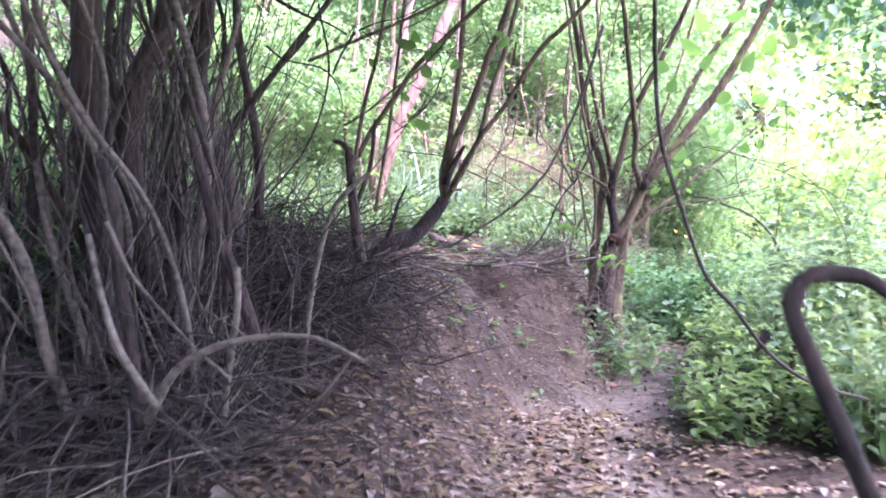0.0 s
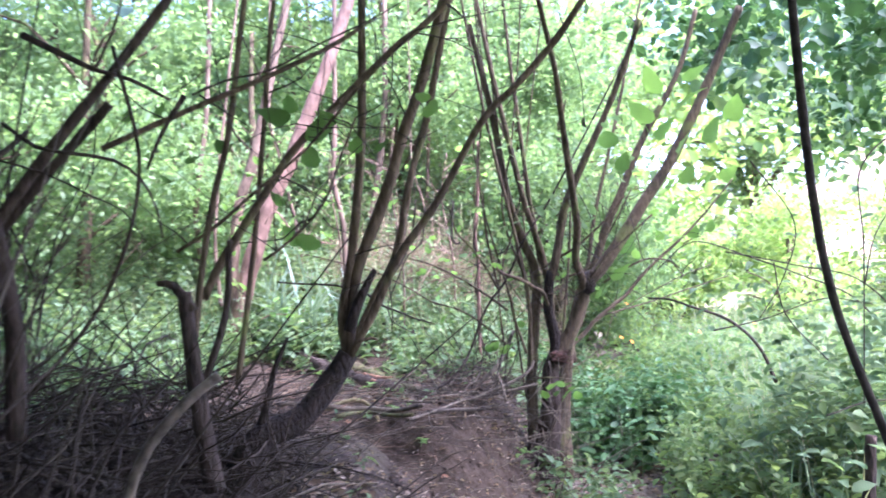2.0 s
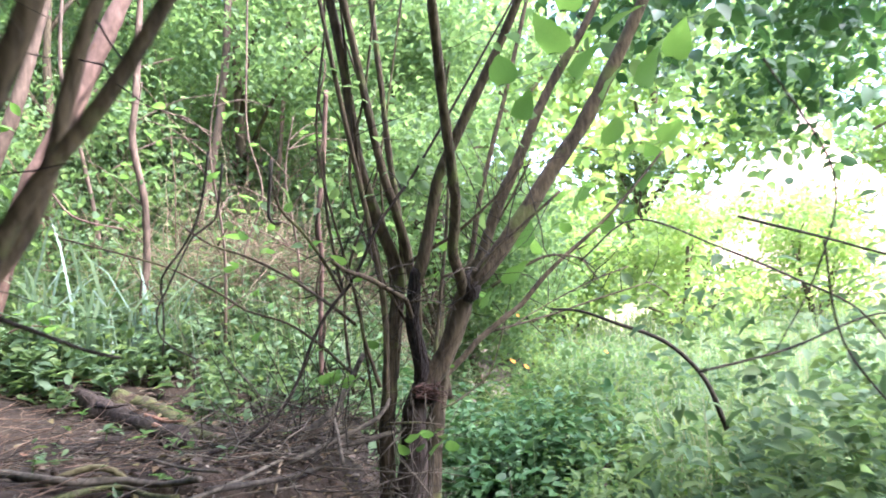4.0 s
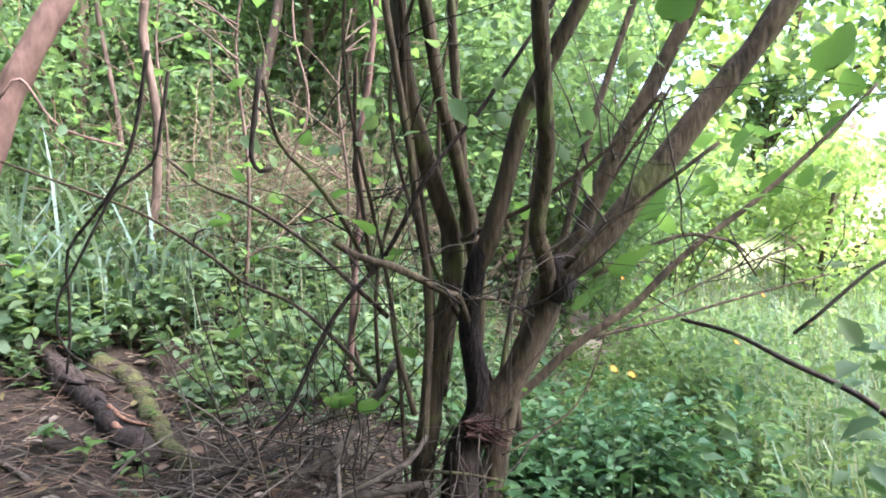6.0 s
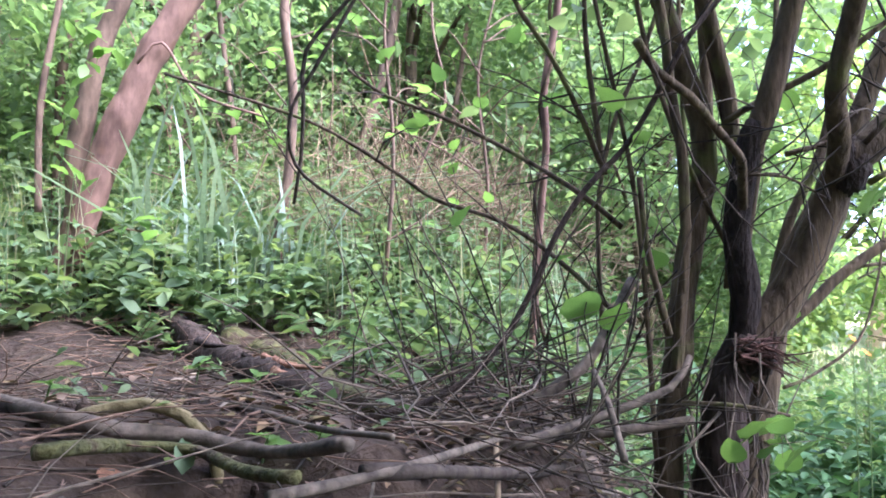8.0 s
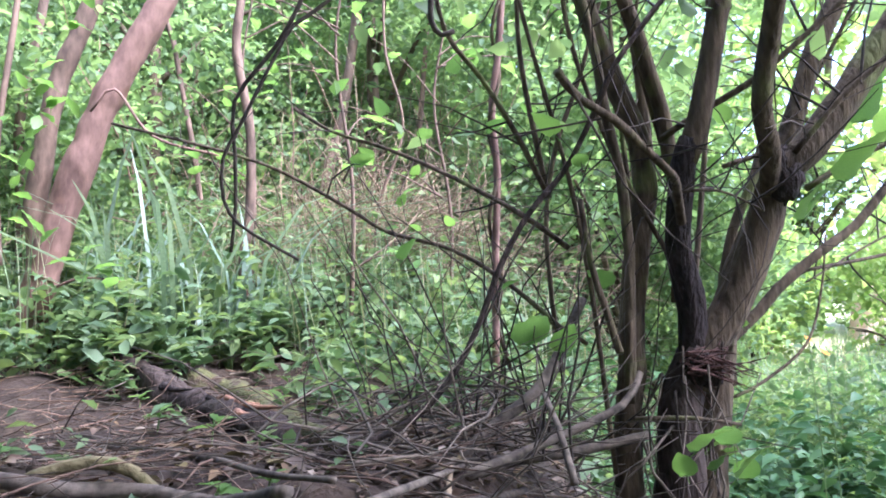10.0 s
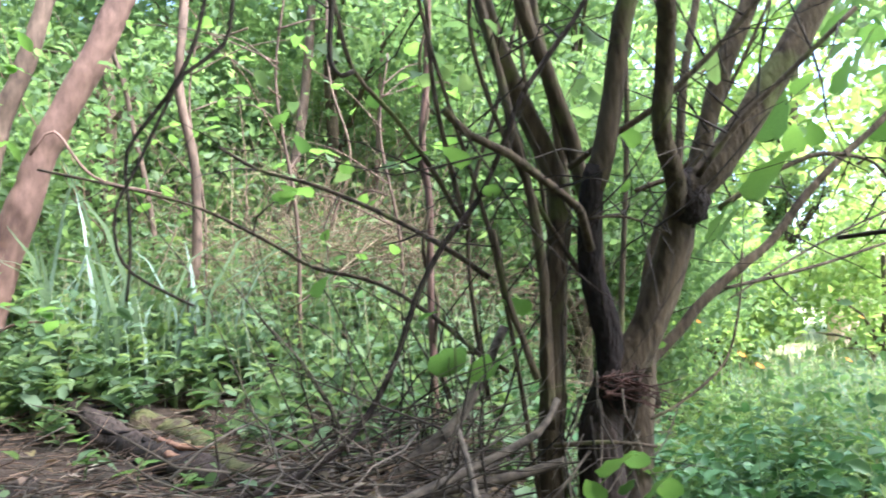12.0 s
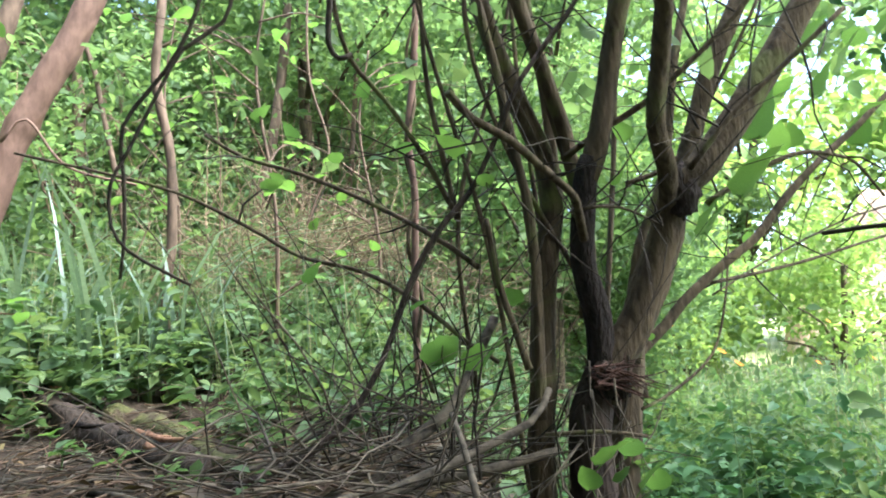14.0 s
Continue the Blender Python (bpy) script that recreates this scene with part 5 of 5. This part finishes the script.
for _ in range(1500):
    y = rng.uniform(1.0, 7.6)
    x = float(np.interp(y, PATH_Y, PATH_X)) - rng.uniform(0.4, 2.6)
    if 3.6 < y < 4.6 and x > -0.2:
        continue
    lines.append(((x, y, float(height(x, y)) + rng.uniform(0.004, 0.03)), (rng.normal(0, 1), rng.normal(0, 0.6), 0.02), rng.uniform(0.1, 0.5), rng.uniform(0.0015, 0.0045), 0.01))
for _ in range(1300):
    y = rng.uniform(1.8, 5.0)
    x = float(np.interp(y, PATH_Y, PATH_X)) - rng.uniform(-0.1, 1.5)
    if 3.6 < y < 4.6 and x > -0.2:
        continue
    lines.append(((x, y, float(height(x, y)) + rng.uniform(0.004, 0.02)), (rng.normal(0, 1), rng.normal(0, 1), 0.05), rng.uniform(0.06, 0.3), rng.uniform(0.001, 0.003), 0.02))
v, f = twig_mesh(rng, lines)
tagged(mesh_object("twig_litter", v, f, GREY_TWIG, None, "dry twigs and stalks lying on the bank", "stuff"), category="twigs")
lines = []
for _ in range(800):
    y = rng.uniform(5.3, 7.4)
    x = rng.uniform(-1.5, 0.3 + 0.45 * (y - 4.9))
    lines.append(((x, y, float(height(x, y)) + rng.uniform(0.004, 0.035)), (rng.normal(0.8, 0.7), rng.normal(-0.2, 0.5), 0.0), rng.uniform(0.12, 0.5), rng.uniform(0.0012, 0.0036), 0.0))
v, f = twig_mesh(rng, lines)
tagged(mesh_object("stick_litter", v, f, DRY_STICK, None, "pale dry sticks strewn over the bank top", "stuff"), category="twigs")


# ---- clods of earth ----
base = bmesh.new()
bmesh.ops.create_icosphere(base, subdivisions=1, radius=1)
ball = np.array([q.co[:] for q in base.verts])
ball_faces = np.array([[q.index for q in p.verts] for p in base.faces])
base.free()
n = 2600
y = rng.uniform(0.5, 7.2, n)
x = np.interp(y, PATH_Y, PATH_X) - rng.uniform(-0.45, 2.0, n)
r = 0.004 + 0.016 * rng.uniform(0, 1, n) ** 3
squash = rng.uniform(0.5, 1.2, (n, 1, 3)) * (1 + 0.25 * rng.normal(0, 1, (n, len(ball), 1)))
v = ball[None] * squash * r[:, None, None] + np.stack([x, y, height(x, y) + r * 0.2], 1)[:, None]
f = (ball_faces[None] + (np.arange(n) * len(ball))[:, None, None]).reshape(-1, 3)
tagged(mesh_object("earth_clods", v.reshape(-1, 3), f, SOIL, None, "crumbs and clods of dry earth", "stuff"), category="soil")


# ---- undergrowth ----
def plants(name, xy, tall, size, rng, label, mat=NETTLE, levels=7):
    """Leafy stalks: leaves in pairs up each one, drooping at the tips."""
    xy = np.asarray(xy)
    n = len(xy)
    h = tall * rng.uniform(0.45, 1.25, n) * (np.clip((xy[:, 1] - 6.0) / 2.2, 0.38, 1) if name == "slope_undergrowth" else 1)
    z = height(xy[:, 0], xy[:, 1])
    lean = rng.normal(0, 0.16, (n, 2))
    c, s = [], []
    for k in range(levels):
        u = (k + 1) / levels
        for side in (0, 1):
            a = rng.uniform(0, 2 * np.pi, n)
            r = size * (1.1 - 0.5 * u)
            c.append(np.stack([xy[:, 0] + lean[:, 0] * h * u + np.cos(a) * r * 0.8, xy[:, 1] + lean[:, 1] * h * u + np.sin(a) * r * 0.8,
                               z + h * u + rng.normal(0, 0.02, n)], 1))
            s.append(np.full(n, size * (1.25 - 0.55 * u)))
    leaves(name, np.concatenate(c), np.concatenate(s), mat, rng, None, label, 0.62, 0.52, 0.3, "undergrowth")


def spot(rng, n, x0, x1, y0, y1, keep):
    x, y = rng.uniform(x0, x1, n), rng.uniform(y0, y1, n)
    s = np.interp(y, PATH_Y, PATH_X) - x
    k = keep(x, y, s)
    return np.stack([x[k], y[k]], 1)


rng = np.random.default_rng(12)
plants("slope_undergrowth", spot(rng, 4800, -4, 3.2, 6.6, 10.5, lambda x, y, s: (s > 0.35) & (y > 7.12 - 1.2 * smooth(0.1, 0.9, x) - 0.5 * smooth(-0.5, -1.2, x) + 0.15 * np.sin(x * 7))), 0.55, 0.078, rng,
       "knee-high leafy green weeds covering the slope")
plants("path_undergrowth", spot(rng, 6800, 0.9, 7, 2.0, 11, lambda x, y, s: (y > 3.4 - 0.9 * smooth(1.6, 3, x)) & (s < -0.38 - 0.16 * smooth(5.0, 4.0, y) - 0.08 * np.sin(y * 4) + 0.5 * smooth(6, 7.5, y)) & (rng.uniform(0, 1, len(x)) < 0.3 + 0.7 * (ripple(x, y, 0.4) > -0.3))), 0.5, 0.07, rng,
       "lush green weeds crowding the edge of the path", PATH_LEAF)
plants("dark_weed_clump", np.stack([rng.normal(2.35, 0.33, 260), rng.normal(7.25, 0.3, 260)], 1), 0.66, 0.09, rng, "dark green broad-leaved clump beside the path", CLUMP_LEAF)
plants("tall_weeds", np.stack([rng.normal(3.1, 0.35, 170), rng.normal(4.9, 0.6, 170)], 1), 1.15, 0.1, rng, "chest-high leafy weeds at the meadow edge", NETTLE, 12)
plants("tall_weeds", np.stack([rng.normal(2.3, 0.25, 60), rng.normal(3.5, 0.4, 60)], 1), 0.75, 0.09, rng, "waist-high leafy weeds by the path", NETTLE, 10)
plants("edge_shrub_leaves", np.stack([rng.normal(2.6, 0.2, 70), rng.normal(4.5, 0.3, 70)], 1), 1.45, 0.075, rng, "leafy head-high growth at the edge of the weeds", NETTLE, 15)
plants("path_edge_sprouts", np.stack([rng.normal(1.45, 0.15, 60), rng.normal(5.6, 0.3, 60)], 1), 0.36, 0.08, rng, "bright green sprouts below the tree", NETTLE, 5)
plants("bank_sprouts", spot(rng, 34, -0.6, 1.6, 3.8, 6.8, lambda x, y, s: (s > 0.2)), 0.12, 0.06, rng, "small green sprouts on the bare bank", NETTLE, 3)
plants("left_undergrowth", spot(rng, 900, -6, -1.5, 2.5, 7.5, lambda x, y, s: s > 0), 0.7, 0.09, rng, "green weeds behind the dead thicket")
plants("far_undergrowth", spot(rng, 5600, -6, 5, 9.6, 16.5, lambda x, y, s: s > 0.3), 0.9, 0.11, rng, "far leafy weeds on the wooded slope", NETTLE, 7)
g = spot(rng, 800, -3.5, 2.5, 7.6, 10, lambda x, y, s: s > 0.5)
g2 = spot(rng, 2200, -3.5, 2.2, 6.9, 10.4, lambda x, y, s: (s > 0.5) & (y > 7.2 - 0.8 * smooth(0.1, 0.9, x)))
blades("weed_stalks", np.c_[g2, height(g2[:, 0], g2[:, 1])], 0.58, 0.0055, BLADE, rng, "thin upright stalks of the weeds", "undergrowth", 0.25)
blades("slope_grass", np.c_[g, height(g[:, 0], g[:, 1])], 0.6, 0.008, BLADE, rng, "long arching grass among the weeds", "grass", 1.1)
g = spot(rng, 19000, 2.0, 11, 3, 15, lambda x, y, s: s < -0.9)
blades("meadow_grass", np.c_[g, height(g[:, 0], g[:, 1])], 0.65, 0.010, BLADE, rng, "tall pale meadow grass", "grass")
for cx, cy, count in ((-0.22, 7.5, 30), (0.1, 7.62, 24), (-0.42, 7.75, 20)):
    tuft = thing("broad_grass_tuft", "tall broad-bladed blue-green grass tuft", "grass", (cx, cy, float(height(cx, cy))), "grass tufts on the slope")
    for k in range(count):
        g = np.array([[rng.normal(0, 0.09), rng.normal(0, 0.06), 0.0]])
        t1 = blades("blade", g, rng.uniform(0.6, 1.0), rng.uniform(0.016, 0.028), TUFT, rng, "", "", 1.5)
        del t1["kind"]
        t1.parent = tuft
lines = []
for _ in range(1100):
    x, y = rng.normal(0.9, 0.55), rng.normal(8.35, 0.25)
    lines.append(((x, y, float(height(x, y)) + rng.uniform(0, 0.7)), (rng.normal(0.25, 0.5), rng.normal(-0.1, 0.3), rng.uniform(-0.6, 1)), rng.uniform(0.3, 0.9), rng.uniform(0.002, 0.005), 0.12))
v, f = twig_mesh(rng, lines)
tagged(mesh_object("dry_stalks", v, f, STRAW, None, "collapsed dry straw-coloured stalks under the trees", "stuff"), category="dry grass")


# ---- woods behind ----
def wood_tree(rng, tall, spread, count, size, mat=None, low=0.08):
    """A background tree: tapered trunk, limbs and a ragged crown of leaf clumps with gaps."""
    t = thing("woodland_tree", "leafy green tree at the edge of the wood", "tree", (0, 0, 0), "trees of the wood")
    tree_bark[t.name] = BARK
    lean = Vector((rng.normal(0, 0.25), rng.normal(0, 0.25), 0))
    top = lean * tall * 0.4 + Vector((0, 0, tall * 0.8))
    stem(t, "trunk", [(0, 0, -0.3), tuple(top * 0.35 + Vector((0.08, 0, 0))), tuple(top * 0.7), tuple(top)], 0.075, 0.025)
    c = []
    for k in range(7):
        u = rng.uniform(0.2, 0.9)
        a = rng.uniform(0, 6.28)
        end = top * u + Vector((math.cos(a), math.sin(a), 0.5)) * spread * rng.uniform(0.5, 1)
        stem(t, "limb", [tuple(top * u * 0.9), tuple((top * u + end) / 2 + Vector((0, 0, 0.1))), tuple(end)], 0.025, 0.008)
    for k in range(26):
        a, u = rng.uniform(0, 6.28), rng.uniform(low, 1.05)
        r = spread * rng.uniform(0.15, 1) * (1.15 - 0.5 * u)
        m = np.array([math.cos(a) * r, math.sin(a) * r, tall * u]) + np.array(lean) * tall * 0.4 * u
        c.append(m + rng.normal(0, 1, (count // 26, 3)) * np.array([0.42, 0.42, 0.3]) * spread * 0.45)
    leaves("crown", np.concatenate(c), size, mat or CROWN, rng, t, "", 0.45, 0.55, 0.3, "", 0.6)
    return t


rng = np.random.default_rng(14)
kinds = [wood_tree(rng, 5.2, 1.7, 7800, 0.115), wood_tree(rng, 4.2, 1.5, 7000, 0.11), wood_tree(rng, 6.5, 2.1, 8600, 0.13)]
fine = [wood_tree(rng, 3.6, 1.25, 16000, 0.058), wood_tree(rng, 4.4, 1.4, 18000, 0.062)]
spots = [(-0.6, 12.4), (1.9, 12.8), (3.6, 13.4), (-2.6, 11.8), (-4.8, 9.4), (0.4, 14.6), (-5.8, 5.8), (-4.4, 1.6), (-4.0, 13.6), (2.8, 15.6)]
for k, (x, y) in enumerate(spots):
    place = pose(x, y, float(height(x, y)), 0, 0, 77 * k) @ Matrix.Scale(0.9 + 0.07 * (k % 5), 4)
    if k < 3:
        kinds[k].matrix_basis = place
    else:
        c = copy_thing(kinds[k % 3], pose(x, y, float(height(x, y)), 0, 0, 77 * k))
for k, (x, y, a) in enumerate([(12, 22, 10), (16, 19, 120), (20, 24, 200), (9, 26, 40), (24, 17, 300), (-8, 20, 10)]):
    copy_thing(kinds[k % 3], pose(x, y, float(height(x, y)), 0, 0, a))

for k, (x, y) in enumerate([(-8, 16.5), (-9, 12), (-9, 6), (-8, 1)]):
    far = copy_thing(kinds[k % 3], pose(x, y, float(height(x, y)), 0, 0, 131 * k))
    far.scale = (1.5, 1.5, 1.6)

# Unseen trees added around the start to block low skylight from behind.
for k, (x, y) in enumerate([(-2.6, -2.2), (-1.0, -4.2), (1.2, -4.6), (3.2, -3.6), (5.0, -2.2), (-4.6, -2.4), (6.2, 0.2)]):
    copy_thing(kinds[k % 3], pose(x, y, float(height(x, y)), 0, 0, 53 * k))

for k, (x, y) in enumerate([(-0.9, 9.6), (0.9, 10.0), (2.4, 10.2), (-2.5, 8.9), (0.0, 11.2), (3.6, 11.0), (-3.6, 7.8), (2.3, 9.1)]):
    place = pose(x, y, float(height(x, y)) - 0.25, 0, 0, 111 * k)
    shrub = copy_thing(fine[k % 2], place) if k > 1 else fine[k]
    shrub.matrix_basis = place
    shrub.name = "woodland_shrub"
    tagged(shrub, "fine-leaved green shrub on the wooded slope", "shrub", "shrubs of the slope")
lines = []
for _ in range(160):
    x, y = rng.uniform(-3.2, 2.4), rng.uniform(8.5, 10.0)
    lines.append(((x, y, float(height(x, y))), (rng.normal(0, 0.2), rng.normal(0, 0.15), 1), rng.uniform(0.7, 2.4), rng.uniform(0.003, 0.008), rng.normal(0, 0.04)))
v, f = twig_mesh(rng, lines)
tagged(mesh_object("slope_stalks", v, f, DRY_STICK, None, "thin pale dead stalks standing among the shrubs", "stuff"), category="stalks")

# ---- canopy over the path, its crown mostly unseen and added for shade ----
canopy = thing("overhanging_tree", "overhanging dark-leaved tree with an unseen crown added to shade the path", "tree", (3.6, 3.2, 0.1))
tree_bark[canopy.name] = DARK_BARK
stem(canopy, "trunk", [(3.6, 3.2, 0.0), (3.55, 3.3, 1.6), (3.2, 3.6, 3.0), (2.6, 3.9, 4.0)], 0.11, 0.06)
stem(canopy, "limb", [(3.2, 3.6, 3.0), (2.4, 4.4, 3.5), (1.2, 4.8, 4.0), (-0.3, 5.0, 4.3)], 0.05, 0.02)
stem(canopy, "limb", [(3.4, 3.4, 2.4), (3.5, 4.6, 3.6), (3.6, 6.0, 4.3), (3.5, 7.4, 4.7)], 0.045, 0.02)
stem(canopy, "limb", [(2.6, 3.9, 4.0), (1.2, 3.0, 4.3), (-0.4, 2.0, 4.4), (-1.6, 1.2, 4.4)], 0.05, 0.02)
rng = np.random.default_rng(15)
# Wide leaf layer above the view, added to keep sun off path and bank.
c = []
for k in range(280):
    m = np.array([rng.uniform(-3.6, 6.2), rng.uniform(-6.0, 4.6), rng.uniform(3.8, 5.4)])
    if m[0] > 3.5 and m[1] > 0.8:
        m[0] -= 3.6
    c.append(m + rng.normal(0, 1, (130, 3)) * np.array([0.38, 0.38, 0.16]))
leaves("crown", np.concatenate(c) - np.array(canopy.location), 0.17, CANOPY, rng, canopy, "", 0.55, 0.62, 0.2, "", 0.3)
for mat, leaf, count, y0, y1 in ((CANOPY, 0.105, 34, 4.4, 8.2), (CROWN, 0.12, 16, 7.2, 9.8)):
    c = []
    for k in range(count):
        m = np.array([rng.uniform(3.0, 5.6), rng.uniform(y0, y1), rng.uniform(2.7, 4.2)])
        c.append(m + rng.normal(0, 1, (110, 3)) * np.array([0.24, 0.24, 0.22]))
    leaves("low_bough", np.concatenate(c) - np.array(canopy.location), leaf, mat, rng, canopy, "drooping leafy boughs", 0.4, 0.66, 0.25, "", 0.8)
# Leaf roof out of view, added to darken the thicket and bank below.
c = []
for k in range(125):
    m = np.array([rng.uniform(-4.2, 0.2), rng.uniform(0.2, 5.2), rng.uniform(3.5, 4.2)])
    c.append(m + rng.normal(0, 1, (120, 3)) * np.array([0.38, 0.38, 0.14]))
leaves("creeper_leaves", np.concatenate(c) - np.array(thicket.location), 0.16, CANOPY, rng, thicket, "unseen leaf roof added to shade the thicket", 0.6, 0.7, 0.25, "", 0.3)
# Meadow bushes; their sunlit look comes from the pale leaf colour.
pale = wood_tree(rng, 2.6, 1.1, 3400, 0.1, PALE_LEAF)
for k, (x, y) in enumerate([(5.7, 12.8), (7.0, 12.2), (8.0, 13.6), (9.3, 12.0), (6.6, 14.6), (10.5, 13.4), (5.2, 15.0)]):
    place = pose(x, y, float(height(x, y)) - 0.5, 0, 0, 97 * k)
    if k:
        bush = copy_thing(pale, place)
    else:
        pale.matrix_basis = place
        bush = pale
    tagged(bush, "bush at the meadow edge, sunlight put into its pale leaf colour", "bush", "bushes of the meadow")
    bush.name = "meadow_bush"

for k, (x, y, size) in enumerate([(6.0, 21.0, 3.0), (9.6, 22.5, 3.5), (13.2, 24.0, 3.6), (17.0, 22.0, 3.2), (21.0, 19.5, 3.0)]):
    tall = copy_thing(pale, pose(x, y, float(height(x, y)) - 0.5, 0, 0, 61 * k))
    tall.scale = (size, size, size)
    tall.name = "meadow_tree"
    tagged(tall, "tree far behind the meadow, sunlight put into its pale leaf colour", "tree", "trees behind the meadow")

# ---- clay bank beyond the meadow ----
rng = np.random.default_rng(16)
gx, gy = np.meshgrid(np.linspace(-1, 1, 40), np.linspace(-1, 1, 20))
gz = np.clip(1 - gx ** 2, 0, 1) ** 0.7 * np.clip(1 - gy ** 2, 0, 1) ** 0.6 * (1 + 0.25 * ripple(gx * 3, gy * 3, 0.5))
i = np.arange(800).reshape(20, 40)
faces = np.stack([i[:-1, :-1], i[:-1, 1:], i[1:, 1:], i[1:, :-1]], -1).reshape(-1, 4)
mound = mesh_object("clay_mound", np.stack([gx * 3.2, gy * 1.6, gz * 4.0 - 0.3], -1).reshape(-1, 3), faces, CLAY)
mound.location = (14.2, 18.0, float(height(14.2, 18.0)))
mound.rotation_euler = (0, 0, radians(-30))
tagged(mound, "bare orange clay mound beyond the meadow", "mound")


# ---- orange flowers in the weeds ----
ORANGE = leaf_material("orange_petal", [(0.75, 0.25, 0.02), (0.8, 0.33, 0.04)], 0.3, 0.5, False)


def flower_head():
    v, f = [(0, 0, 0.02)], []
    for k in range(16):
        w = 2 * math.pi * k / 16
        r = 1.0 if k % 2 else 0.55
        v.append((r * math.cos(w), r * math.sin(w), 0.12 * (k % 2)))
    for k in range(16):
        f.append((0, k + 1, (k + 1) % 16 + 1))
    me = bpy.data.meshes.new("flower_head")
    me.from_pydata(v, [], f)
    me.materials.append(ORANGE)
    return me


HEAD = flower_head()
for x, y, z in ((2.08, 6.5, 1.07), (2.2, 6.6, 1.02), (3.2, 7.5, 0.95), (3.6, 7.9, 1.15), (2.9, 8.4, 1.2), (4.2, 8.3, 0.9)):
    flower = thing("orange_flower", "small orange flower on a thin stalk", "flower", (x, y, float(height(x, y))), "orange flowers in the weeds")
    up = z - float(height(x, y))
    v, f = tube([(0, 0, 0), (0.02, 0.01, up * 0.5), (0, 0, up)], 0.003, 0.002, 5, 0.1)
    mesh_object("stalk", v, f, NETTLE, flower)
    head = new("petals", HEAD)
    head.parent = flower
    head.matrix_basis = pose(0, 0, up, 40, 10, 20) @ Matrix.Scale(0.022, 4)
    tagged(head, "orange petals")
